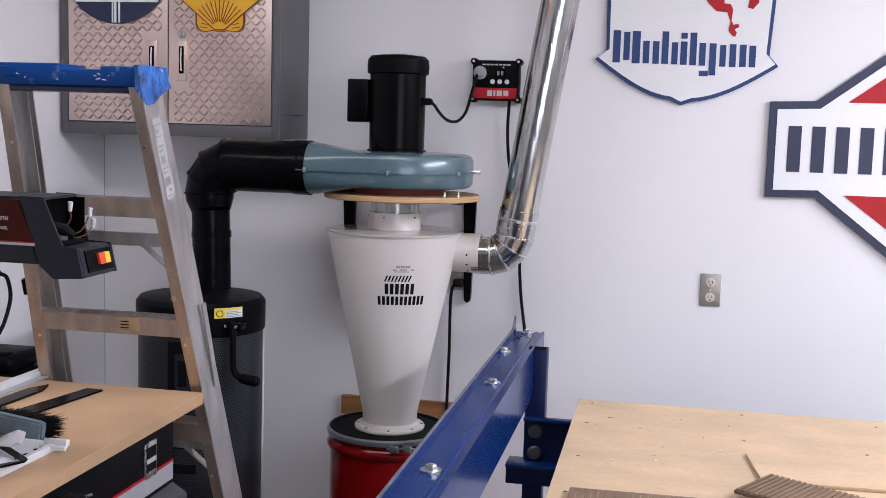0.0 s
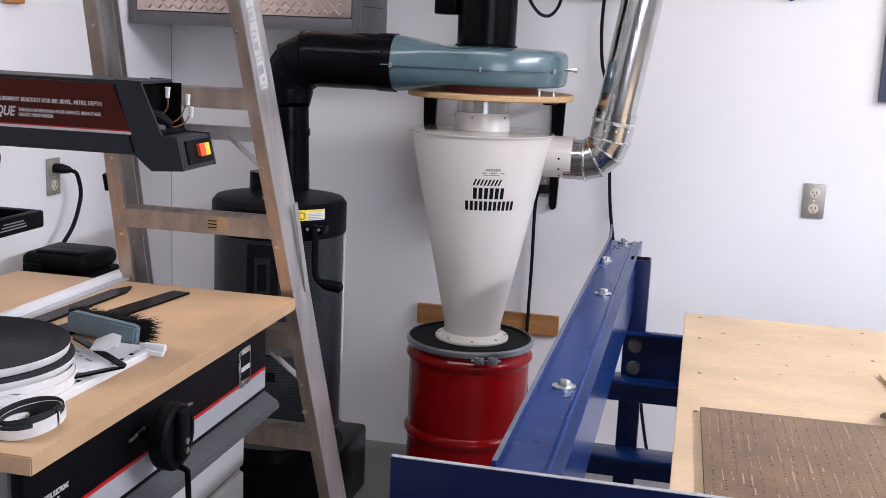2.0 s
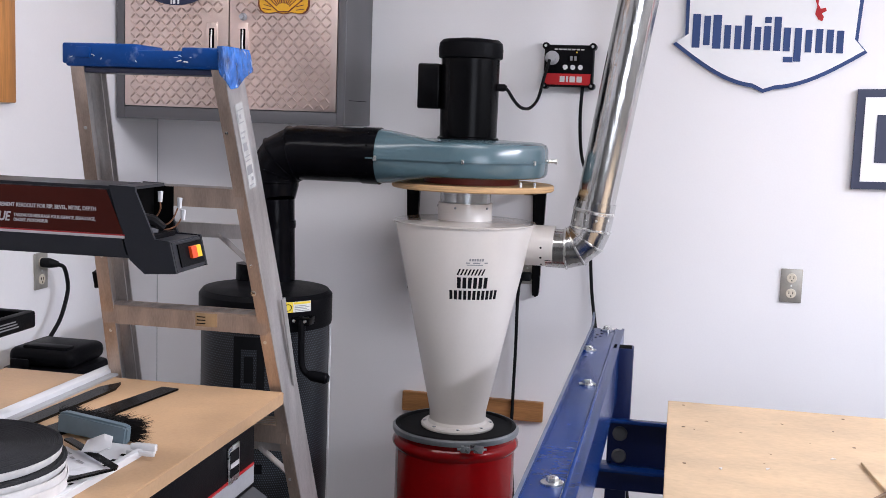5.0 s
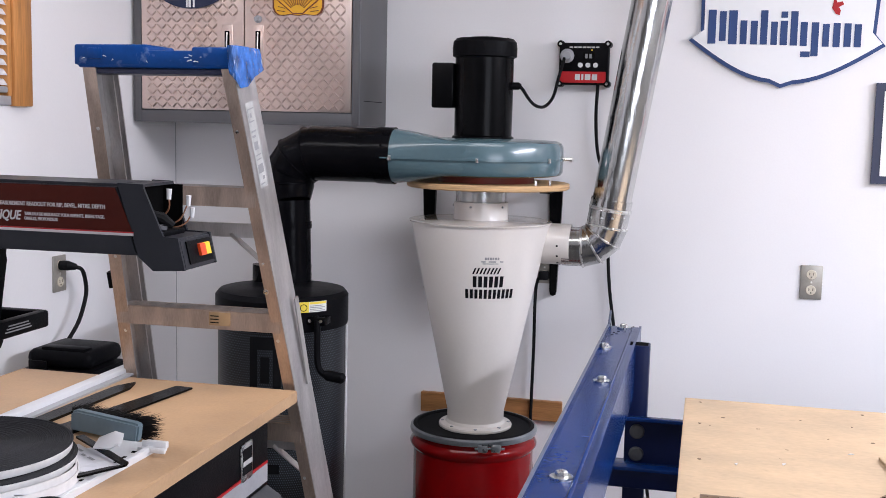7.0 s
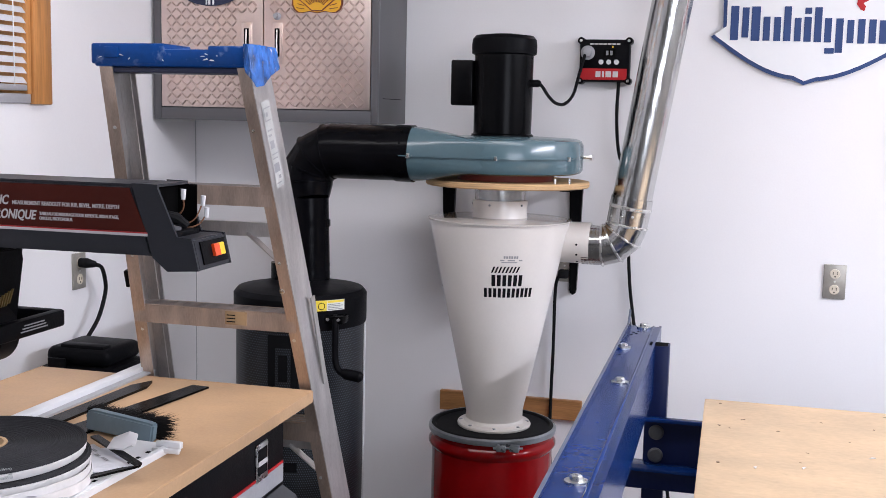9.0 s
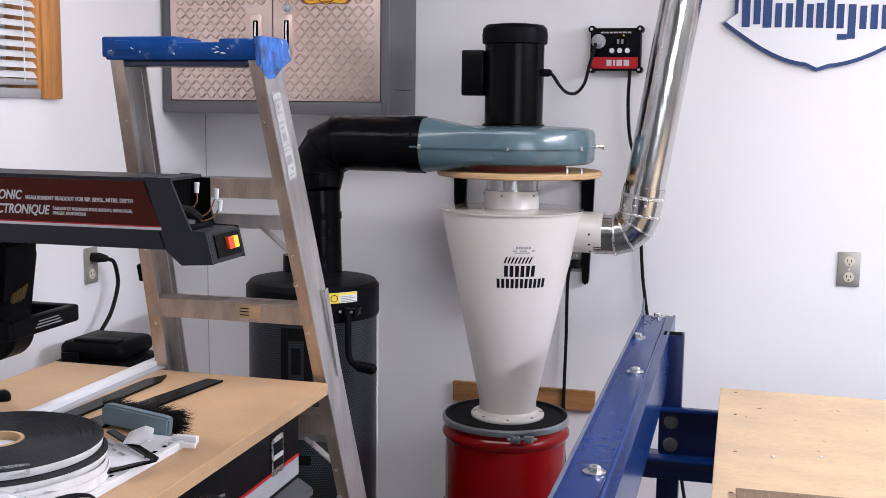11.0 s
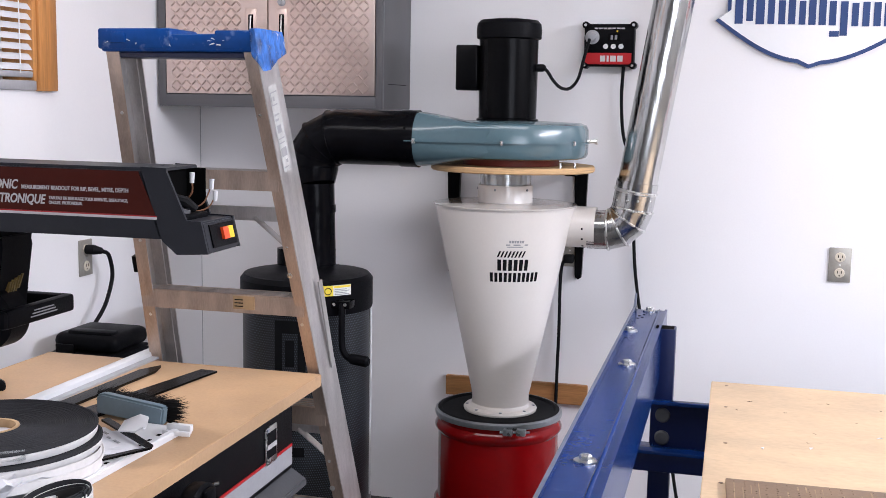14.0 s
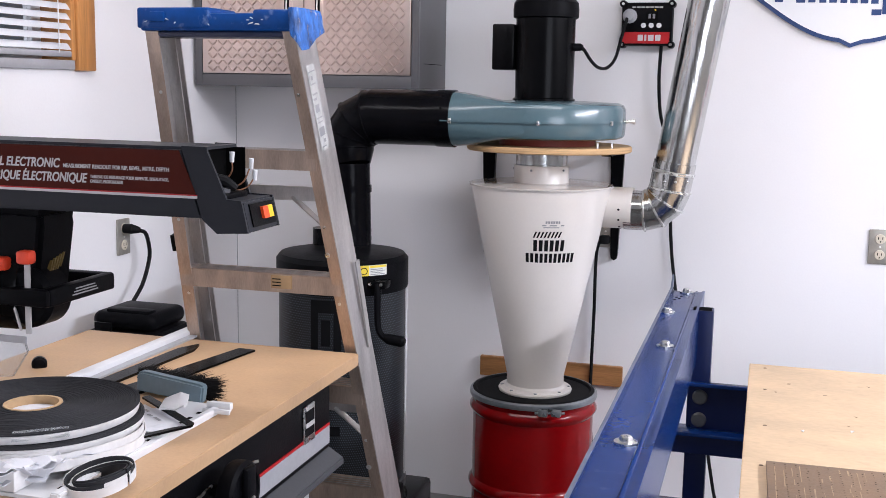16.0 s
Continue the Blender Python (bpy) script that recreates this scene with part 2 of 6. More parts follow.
def canister_mat():
    """Grey pleated filter behind a dark woven mesh."""
    m = mat("grey mesh canister", (0.060, 0.076, 0.096), 0.4, var=0.2, scale=6)
    n, l = m.node_tree.nodes, m.node_tree.links
    tc = n.new("ShaderNodeTexCoord")
    sp = n.new("ShaderNodeSeparateXYZ")
    l.new(tc.outputs["Object"], sp.inputs[0])
    an = n.new("ShaderNodeMath")
    an.operation = "ARCTAN2"
    l.new(sp.outputs[1], an.inputs[0])
    l.new(sp.outputs[0], an.inputs[1])
    ar = n.new("ShaderNodeMath")
    ar.operation = "MULTIPLY"
    l.new(an.outputs[0], ar.inputs[0])
    ar.inputs[1].default_value = 0.212
    sk = n.new("ShaderNodeMath")
    sk.operation = "MULTIPLY_ADD"
    l.new(sp.outputs[2], sk.inputs[0])
    sk.inputs[1].default_value = 0.5
    l.new(ar.outputs[0], sk.inputs[2])
    cb = n.new("ShaderNodeCombineXYZ")
    l.new(sk.outputs[0], cb.inputs[0])
    l.new(sp.outputs[2], cb.inputs[1])
    v = n.new("ShaderNodeTexVoronoi")
    v.voronoi_dimensions = "2D"
    v.inputs["Scale"].default_value, v.inputs["Randomness"].default_value = 135, 0.0
    l.new(cb.outputs[0], v.inputs["Vector"])
    r = n.new("ShaderNodeMapRange")
    r.inputs[1].default_value, r.inputs[2].default_value = 0.16, 0.30
    r.inputs[3].default_value, r.inputs[4].default_value = 0, 1
    l.new(v.outputs["Distance"], r.inputs[0])
    b = n["Principled BSDF"]
    old = b.inputs["Base Color"].links[0].from_socket
    mx = n.new("ShaderNodeMix")
    mx.data_type = "RGBA"
    l.new(r.outputs[0], mx.inputs[0])
    l.new(old, mx.inputs[6])
    mx.inputs[7].default_value = (0.003, 0.0035, 0.005, 1)
    l.new(mx.outputs[2], b.inputs["Base Color"])
    return m


MESHG = canister_mat()


def clear_mat(name, col, rough, weight):
    m = bpy.data.materials.new(name)
    m.use_nodes = True
    b = m.node_tree.nodes["Principled BSDF"]
    b.inputs["Base Color"].default_value = (*col, 1)
    b.inputs["Roughness"].default_value = rough
    b.inputs["Transmission Weight"].default_value = weight
    b.inputs["IOR"].default_value = 1.3
    return m


CLEAR = clear_mat("clear plastic", (0.93, 0.95, 0.96), 0.08, 0.85)
GLASS = clear_mat("window glass", (0.98, 0.99, 0.99), 0.0, 1.0)

# ---- building helpers ----
ORIGIN = {}


def thing(name, at, label, category, group="", kind=""):
    o = new(name)
    o.empty_display_size = 0.05
    o.location = at
    ORIGIN[o] = Vector(at)
    return tagged(o, label, category, group, kind)


def finish(bm, name, material, angle=35):
    bmesh.ops.recalc_face_normals(bm, faces=bm.faces)
    me = bpy.data.meshes.new(name)
    bm.to_mesh(me)
    bm.free()
    me.materials.append(material)
    me.polygons.foreach_set("use_smooth", [True] * len(me.polygons))
    me.set_sharp_from_angle(angle=radians(angle))
    return me


def part(name, bm, material, parent, label="", angle=35, kind=""):
    """Links a bmesh, built in world coordinates, as one mesh under a thing or a part."""
    o0 = ORIGIN[parent]
    bmesh.ops.translate(bm, verts=bm.verts, vec=-o0)
    ob = new(name, finish(bm, name, material, angle))
    ob.parent = parent
    ORIGIN[ob] = o0
    return tagged(ob, label, kind=kind)


def whole(name, bm, material, label, category="", kind="", group="", angle=35):
    return tagged(new(name, finish(bm, name, material, angle)), label, category, group, kind)


def box(bm, x0, x1, y0, y1, z0, z1, bev=0.0, seg=2, m=None):
    r = bmesh.ops.create_cube(bm, size=1)
    vs = r["verts"]
    for v in vs:
        v.co = Vector((x0 + (v.co.x + 0.5) * (x1 - x0), y0 + (v.co.y + 0.5) * (y1 - y0), z0 + (v.co.z + 0.5) * (z1 - z0)))
    if bev:
        es = list({e for v in vs for e in v.link_edges})
        g = bmesh.ops.bevel(bm, geom=es, offset=bev, segments=seg, affect="EDGES", profile=0.5)
        vs = list({v for f in g["faces"] for v in f.verts} | {v for v in vs if v.is_valid})
    if m is not None:
        bmesh.ops.transform(bm, matrix=m, verts=vs)
    return bm


def B(*a, **k):
    return box(bmesh.new(), *a, **k)


def basis(d):
    d = Vector(d).normalized()
    u = d.cross(Vector((0, 0, 1)))
    if u.length < 1e-3:
        u = Vector((1, 0, 0))
    u.normalize()
    return u, d.cross(u).normalized()


def loft(bm, rings, closed=True, caps=True):
    rows = [[bm.verts.new(p) for p in ring] for ring in rings]
    for a, b in zip(rows, rows[1:]):
        n = len(a)
        for i in range(n if closed else n - 1):
            j = (i + 1) % n
            bm.faces.new((a[i], a[j], b[j], b[i]))
    if caps and closed:
        bm.faces.new(rows[0])
        bm.faces.new(list(reversed(rows[-1])))
    return bm


def lathe(bm, prof, c, d=(0, 0, 1), seg=48, caps=True):
    """Profile of (radius, height) pairs turned about the axis d through c."""
    d = Vector(d).normalized()
    u, v = basis(d)
    c = Vector(c)
    rings = []
    for r, h in prof:
        rings.append([c + d * h + (u * math.cos(2 * math.pi * k / seg) + v * math.sin(2 * math.pi * k / seg)) * max(r, 0.0004) for k in range(seg)])
    return loft(bm, rings, caps=caps)


def L(*a, **k):
    return lathe(bmesh.new(), *a, **k)


def sweep(bm, pts, r, seg=10, caps=True):
    """A round tube along points; r is one radius or one for each point."""
    pts = [Vector(p) for p in pts]
    rad = r if isinstance(r, (list, tuple)) else [r] * len(pts)
    rings, u = [], None
    for i, p in enumerate(pts):
        d = (pts[min(i + 1, len(pts) - 1)] - pts[max(i - 1, 0)]).normalized()
        if u is None:
            u, _ = basis(d)
        u = (u - d * u.dot(d)).normalized()
        v = d.cross(u)
        rings.append([p + (u * math.cos(2 * math.pi * k / seg) + v * math.sin(2 * math.pi * k / seg)) * rad[i] for k in range(seg)])
    return loft(bm, rings, caps=caps)


def S(*a, **k):
    return sweep(bmesh.new(), *a, **k)


def curve_pts(ctrl, n=8):
    """Smooth points through control points."""
    c = [Vector(p) for p in ctrl]
    c = [c[0] * 2 - c[1]] + c + [c[-1] * 2 - c[-2]]
    out = []
    for i in range(1, len(c) - 2):
        for k in range(n):
            t = k / n
            p0, p1, p2, p3 = c[i - 1 : i + 3]
            out.append(0.5 * (2 * p1 + (p2 - p0) * t + (2 * p0 - 5 * p1 + 4 * p2 - p3) * t * t + (3 * p1 - p0 - 3 * p2 + p3) * t**3))
    return out + [c[-2]]


def slab(bm, pts, vec):
    """A flat outline of 3D points given thickness by vec."""
    f = bm.faces.new([bm.verts.new(p) for p in pts])
    r = bmesh.ops.extrude_face_region(bm, geom=[f])
    bmesh.ops.translate(bm, verts=[v for v in r["geom"] if isinstance(v, bmesh.types.BMVert)], vec=vec)
    return bm


def XZ(pts, y, t):
    """An outline in the plane y, t thick towards -y."""
    return slab(bmesh.new(), [(x, y, z) for x, z in pts], (0, -t, 0))


def bevelled(bm, off, seg=2):
    bmesh.ops.bevel(bm, geom=list(bm.edges), offset=off, segments=seg, affect="EDGES")
    return bm


def beam(bm, a, b, w, h, up=(0, 0, 1)):
    """A bar of width w and height h from a to b."""
    a, b = Vector(a), Vector(b)
    d = (b - a).normalized()
    s = d.cross(Vector(up)).normalized()
    t = s.cross(d)
    ring = lambda p: [p + s * i * w / 2 + t * j * h / 2 for i, j in ((-1, -1), (1, -1), (1, 1), (-1, 1))]
    return loft(bm, [ring(a), ring(b)])


def lettering(name, body, size, m, width, material, parent, shear=0.0):
    """Raised print: built-in font, fitted to a width."""
    cu = bpy.data.curves.new(name, "FONT")
    cu.body, cu.size, cu.shear, cu.extrude = body, size, shear, 0.0004
    cu.offset = size * 0.022
    tmp = bpy.data.objects.new(name, cu)
    scene.collection.objects.link(tmp)
    me = bpy.data.meshes.new_from_object(tmp.evaluated_get(bpy.context.evaluated_depsgraph_get()))
    bpy.data.objects.remove(tmp)
    xs = [v.co.x for v in me.vertices]
    k = width / (max(xs) - min(xs))
    x0 = min(xs)
    o0 = ORIGIN[parent]
    for v in me.vertices:
        v.co = m @ Vector(((v.co.x - x0) * k, v.co.y, v.co.z)) - o0
    me.materials.clear()
    me.materials.append(material)
    ob = new(name, me)
    ob.parent = parent
    ORIGIN[ob] = o0
    return ob


def print_bars(x, z, y, t, h, widths, gap, material, parent):
    """A row of plain upright bars standing in for lettering, each a part."""
    for w in widths:
        part("print_bar", slab(bmesh.new(), [(x, y, z), (x + w, y, z), (x + w, y, z + h), (x, y, z + h)], (0, -t, 0)), material, parent)
        x += w + gap


# ---- the room ----
XW, XE, YS, YN, ZC = -1.71, 3.2, -6.2, 0.0, 2.62
whole("floor", B(XW - 0.15, XE + 0.15, YS - 0.15, YN + 0.15, -0.1, 0), FLOOR, "grey stained concrete workshop floor", kind="structure")
whole("ceiling", B(XW - 0.15, XE + 0.15, YS - 0.15, YN + 0.15, ZC, ZC + 0.1), CEIL, "plain white workshop ceiling", kind="structure")
whole("wall_north", B(XW - 0.15, XE + 0.15, YN, YN + 0.15, 0, ZC), WALL, "white painted back wall", kind="structure")
whole("wall_east", B(XE, XE + 0.15, YS, YN, 0, ZC), DIM, "unseen side wall, toned down to darken reflections", kind="structure")
whole("wall_south", B(XW - 0.15, XE + 0.15, YS - 0.15, YS, 0, ZC), DIM, "unseen rear wall, toned down to darken reflections", kind="structure")
WY0, WY1, WZ0, WZ1 = -2.15, -1.045, 1.60, 2.34
bm = B(XW - 0.15, XW, YS, WY0, 0, ZC)
box(bm, XW - 0.15, XW, WY1, YN, 0, ZC)
box(bm, XW - 0.15, XW, WY0, WY1, 0, WZ0)
box(bm, XW - 0.15, XW, WY0, WY1, WZ1, ZC)
whole("wall_west", bm, WALL, "white painted side wall with a window opening", kind="structure")

win = thing("window_1", (XW, -1.6, 1.6), "window with varnished pine casing", "window", kind="structure")
part("casing", B(XW, XW + 0.022, WY1 + 0.004, WY1 + 0.092, WZ0 - 0.03, WZ1 + 0.12, bev=0.004), PINE, win)
part("casing", B(XW, XW + 0.022, WY0 - 0.118, WY0 - 0.004, WZ0 - 0.03, WZ1 + 0.12, bev=0.004), PINE, win)
part("casing", B(XW, XW + 0.021, WY0, WY1, WZ1 + 0.004, WZ1 + 0.12, bev=0.004), PINE, win)
part("window_sill", B(XW - 0.12, XW + 0.012, WY0, WY1, WZ0 - 0.028, WZ0, bev=0.003), GREYL, win)
part("jamb", B(XW - 0.14, XW + 0.014, WY1 - 0.018, WY1, WZ0, WZ1), PINE, win)
part("jamb", B(XW - 0.14, XW + 0.014, WY0, WY0 + 0.018, WZ0, WZ1), PINE, win)
part("window_frame", box(B(XW - 0.12, XW - 0.09, WY1 - 0.06, WY1 - 0.018, WZ0, WZ1), XW - 0.12, XW - 0.09, WY0 + 0.018, WY1 - 0.06, WZ0, WZ0 + 0.04), WHITEP, win)
g = part("pane", B(XW - 0.108, XW - 0.102, WY0 + 0.018, WY1 - 0.06, WZ0 + 0.04, WZ1), GLASS, win)
g.visible_shadow = False
# added board keeps the gaps between the slats dark
whole("backdrop", B(-2.9, -2.85, -4.5, 1.0, 0.0, 2.4), DIM, "plain dark board added outside to darken the blind's gaps", kind="structure")
whole("corner_trim", B(XW, XW + 0.002, -0.002, 0.0, 0, 1.53), GREYL, "thin grey caulk line in the wall corner", kind="structure")
blind = thing("window_blind", (XW + 0.003, -1.6, 1.6), "white horizontal slat blind hanging in the window", "blind")
bm = bmesh.new()
prof = [(-0.022, -0.008), (-0.010, 0.0005), (0.004, 0.004), (0.022, 0.005)]
slat_me = None
for k in range(24):
    z = WZ0 + 0.040 + k * 0.0285
    if slat_me is None:
        b0 = bmesh.new()
        loft(b0, [[(dx * 0.55, y, dx * -0.85 + dz) for dx, dz in prof] + [(dx * 0.55 - 0.0012, y, dx * -0.85 + dz) for dx, dz in reversed(prof)] for y in (-0.5, 0.5)])
        slat_me = finish(b0, "slat", BLIND)
    s = new("slat", slat_me)
    s.parent = blind
    s.location = (0, 0, z - 1.6)
    s.scale = (0.72, 1.10, 0.78)
part("cord", S([(XW + 0.022, WY1 - 0.09, WZ0 + 0.02), (XW + 0.022, WY1 - 0.09, WZ1)], 0.0018, seg=6), WHITEP, blind)
part("bottom_rail", B(XW - 0.012, XW + 0.012, WY0 + 0.005, WY1 - 0.004, WZ0 + 0.008, WZ0 + 0.026, bev=0.004), GREYL, blind)
part("head_rail", B(XW - 0.015, XW + 0.015, WY0 + 0.03, WY1 - 0.03, WZ1 - 0.045, WZ1 - 0.002, bev=0.003), BLIND, blind)

# ---- wall cabinet ----
CX0, CX1, CY, CZ0, CZ1 = -1.70, -0.873, -0.331, 1.53, 2.28
cab = thing("wall_cabinet", (-1.29, 0, CZ0), "grey steel wall cabinet with bright tread plate doors", "cabinet")
part("body", B(CX0, CX1, CY + 0.02, -0.002, CZ0, CZ1, bev=0.003), STEELG, cab)
for a in ((CX0, CX0 + 0.028, CZ0, CZ1), (CX1 - 0.024, CX1, CZ0, CZ1), (CX0 + 0.028, CX1 - 0.024, CZ0, CZ0 + 0.042), (CX0 + 0.028, CX1 - 0.024, CZ1 - 0.04, CZ1)):
    part("face_frame", B(a[0], a[1], CY, CY + 0.019, a[2], a[3], bev=0.001), STEELG, cab)
part("seam", B(CX1, CX1 + 0.0015, CY + 0.06, -0.06, 1.615, 1.617), DARK, cab)


def tread_door(x0, x1, hx):
    d = part("door", B(x0, x1, CY - 0.002, CY + 0.016, CZ0 + 0.045, CZ1 - 0.044, bev=0.002), TREAD, cab, "bright tread plate door")
    vs, fs = [], []
    p, pz = 0.0200, 0.0225
    nx, nz = int((x1 - x0) / p) - 1, int((CZ1 - CZ0 - 0.1) / pz) - 1
    for i in range(nx):
        for j in range(nz):
            cx, cz = x0 + 0.02 + (i + 0.5) * (x1 - x0 - 0.04) / nx, CZ0 + 0.06 + j * pz
            if abs(cx - hx) < 0.035 and 1.70 < cz < 1.90:
                continue
            sgn = 1 if (i + j) % 2 else -1
            a = Vector((math.cos(radians(45)), 0, sgn * math.sin(radians(45))))
            b = Vector((-a.z, 0, a.x))
            n = len(vs)
            c = Vector((cx, CY - 0.002, cz)) - ORIGIN[d]
            for u, v, h in ((-0.0122, 0, 0), (-0.0075, -0.0034, 0), (0.0075, -0.0034, 0), (0.0122, 0, 0), (0.0075, 0.0034, 0), (-0.0075, 0.0034, 0), (-0.008, 0, 0.0044), (0.008, 0, 0.0044)):
                vs.append(c + a * u + b * v - Vector((0, h, 0)))
            fs += [(n + 0, n + 1, n + 6), (n + 1, n + 2, n + 7, n + 6), (n + 2, n + 3, n + 7), (n + 3, n + 4, n + 7), (n + 4, n + 5, n + 6, n + 7), (n + 5, n + 0, n + 6)]
    me = bpy.data.meshes.new("tread_pattern")
    me.from_pydata(vs, [], fs)
    me.materials.append(TREAD)
    t = new("tread_pattern", me)
    t.parent = d
    tagged(t, kind="stuff")
    bm = B(hx - 0.02, hx + 0.02, CY - 0.006, CY, 1.725, 1.865, bev=0.002)
    h = part("handle", bm, TREAD, d, "recessed steel pull")
    bm = B(hx - 0.009, hx + 0.009, CY - 0.0085, CY - 0.004, 1.75, 1.845, bev=0.002)
    part("pull_slot", bm, DARK, d)
    part("pull_bar", S([(hx + 0.002, CY - 0.012, 1.76), (hx + 0.002, CY - 0.016, 1.80), (hx + 0.002, CY - 0.012, 1.84)], 0.0026, seg=8), ZINC, d)
    return d


tread_door(CX0 + 0.031, -1.286, -1.345)
dr = tread_door(-1.282, CX1 - 0.027, -1.232)
part("lock", L([(0.013, 0), (0.013, 0.006), (0.008, 0.010), (0.008, 0.022), (0, 0.022)], (-1.232, CY - 0.002, 1.885), (0, -1, 0), seg=20), GREYL, dr, "chrome key lock")

ry = CY - 0.006
rs = thing("round_sign", (-1.477, ry, 1.92), "round navy and white enamel sign on the cabinet door", "sign")
part("disc", L([(0.205, 0), (0.205, 0.004), (0, 0.004)], (-1.477, ry, 2.125), (0, -1, 0), seg=64), MEDBLUE, rs)
part("band", XZ([(-1.634, 1.996), (-1.320, 1.996), (-1.282, 2.076), (-1.672, 2.076)], ry - 0.004, 0.0025), SIGNW, rs)
print_bars(-1.625, 2.021, ry - 0.0065, 0.001, 0.045, [0.011] * 16, 0.0083, INK, rs)
for dx, w in ((-0.015, 0.005), (-0.006, 0.008), (0.010, 0.006)):
    part("stripe", B(-1.479 + dx, -1.479 + dx + w, ry - 0.0065, ry - 0.004, 1.924, 1.996), SIGNW, rs)

ss = thing("scallop_sign", (-1.10, ry, 1.89), "yellow scallop shaped enamel sign with dark outlines", "sign")


SCX, SCZ = -1.087, 1.901


def fan(k):
    """The fan field: two straight sides from the hinge, then a scalloped top."""
    pts = [(-0.018, 0.0), (0.018, 0.0)]
    for i in range(19):
        a = radians(36 + i * 6)
        rr = 0.245 + 0.006 * math.cos(i * math.pi)
        pts.append((rr * math.cos(a), 0.004 + rr * math.sin(a)))
    return [(SCX + x * k, SCZ + 0.12 + (z - 0.12) * k) for x, z in pts]


def ears(k):
    """The two lobes beside the hinge."""
    half = [(0.0, -0.006), (0.030, -0.001), (0.052, -0.005), (0.070, -0.004), (0.084, 0.006), (0.091, 0.022), (0.092, 0.066)]
    return [(SCX + x * k, SCZ + 0.03 + (z - 0.03) * k) for x, z in half + [(-x, z) for x, z in reversed(half[1:])]]


part("outline", XZ(ears(1.0), ry, 0.003), YELLINE, ss)
part("lobes", XZ(ears(0.93), ry - 0.003, 0.0015), YELLOW, ss)
part("outline", XZ(fan(1.0), ry - 0.0045, 0.002), YELLINE, ss)
part("field", XZ(fan(0.965), ry - 0.0065, 0.0015), YELLOW, ss)
for k in range(-5, 6):
    a = radians(90 + k * 9.5)
    part("ray", beam(bmesh.new(), (SCX + 0.03 * math.cos(a), ry - 0.0085, SCZ + 0.03 * math.sin(a)), (SCX + 0.105 * math.cos(a), ry - 0.0085, SCZ + 0.105 * math.sin(a)), 0.0028, 0.002, up=(0, 1, 0)), YELLINE, ss)
for sg in (-1, 1):
    for k in range(3):
        part("crease", beam(bmesh.new(), (SCX + sg * 0.045, ry - 0.005, SCZ + 0.008 + k * 0.011), (SCX + sg * (0.074 - 0.004 * k), ry - 0.005, SCZ + 0.012 + k * 0.013), 0.0025, 0.002, up=(0, 1, 0)), YELLINE, ss)
lettering("print", "GASOLINE", 0.050, pose(-1.224, ry - 0.0085, 2.018, 90, 0, 0), 0.262, YELLINE, ss)

# ---- wall signs ----
SY = -0.004
sh = thing("shield_sign", (0.5, 0, 1.7), "white enamel shield sign with a blue rim", "sign")


def shield(k):
    cx, cz = 0.506, 2.05
    pts = [(0.193, 1.846), (0.232, 1.874), (0.228, 2.051), (0.222, 2.36), (0.80, 2.36), (0.802, 2.055), (0.790, 1.866), (0.822, 1.830)]
    arc = []
    for i in range(1, 12):
        t = i / 12
        arc.append((0.822 + (0.510 - 0.822) * t, 1.830 - 0.128 * math.sin(t * math.pi / 2)))
    arc.append((0.498, 1.690))
    for i in range(1, 12):
        t = i / 12
        arc.append((0.486 + (0.193 - 0.486) * t, 1.846 - 0.140 * math.cos(t * math.pi / 2)))
    out = []
    for x, z in pts + arc:
        dx, dz = x - cx, z - cz
        n = math.hypot(dx, dz)
        out.append((cx + dx * (1 - k / n), cz + dz * (1 - k / n)))
    return out


part("rim", XZ(shield(0), SY, 0.010), TXTBLUE, sh)
part("field", XZ(shield(0.013), SY - 0.010, 0.003), SIGNW, sh)
for x, w, z, h in (
    (0.255, 0.026, 1.835, 0.112), (0.292, 0.022, 1.845, 0.098), (0.322, 0.028, 1.835, 0.112),
    (0.360, 0.022, 1.837, 0.078), (0.394, 0.022, 1.837, 0.078),
    (0.425, 0.023, 1.838, 0.112), (0.459, 0.021, 1.838, 0.076), (0.489, 0.023, 1.838, 0.080), (0.490, 0.021, 1.928, 0.020),
    (0.521, 0.023, 1.838, 0.112), (0.553, 0.022, 1.838, 0.078), (0.588, 0.023, 1.806, 0.110), (0.556, 0.030, 1.802, 0.018),
    (0.623, 0.021, 1.838, 0.074), (0.656, 0.022, 1.838, 0.078), (0.690, 0.022, 1.840, 0.076), (0.722, 0.022, 1.840, 0.074)):
    print_bars(x, z - (x - 0.255) * 0.03, SY - 0.013, 0.002, h, [w], 0, TXTBLUE, sh)
part("emblem", XZ([(0.41, 2.20), (0.415, 2.100), (0.450, 2.087), (0.547, 2.083), (0.576, 2.043), (0.604, 2.016), (0.640, 2.013), (0.653, 1.980), (0.648, 1.952), (0.660, 1.934), (0.672, 1.929), (0.676, 1.944), (0.668, 1.955), (0.684, 1.963), (0.680, 1.974), (0.664, 1.970), (0.656, 1.985), (0.660, 2.022), (0.652, 2.040), (0.629, 2.043), (0.634, 2.09), (0.645, 2.20)], SY - 0.013, 0.002), SIGNRED, sh)
part("emblem", XZ([(0.648, 2.20), (0.652, 2.108), (0.684, 2.070), (0.713, 2.053), (0.708, 2.030), (0.726, 2.024), (0.746, 2.047), (0.738, 2.073), (0.713, 2.075), (0.676, 2.108), (0.68, 2.20)], SY - 0.013, 0.002), SIGNRED, sh)

ar = thing("pointed_sign", (1.3, 0, 1.2), "white sign with navy border and red triangles", "sign")
AX, AZ = 1.47, 1.546


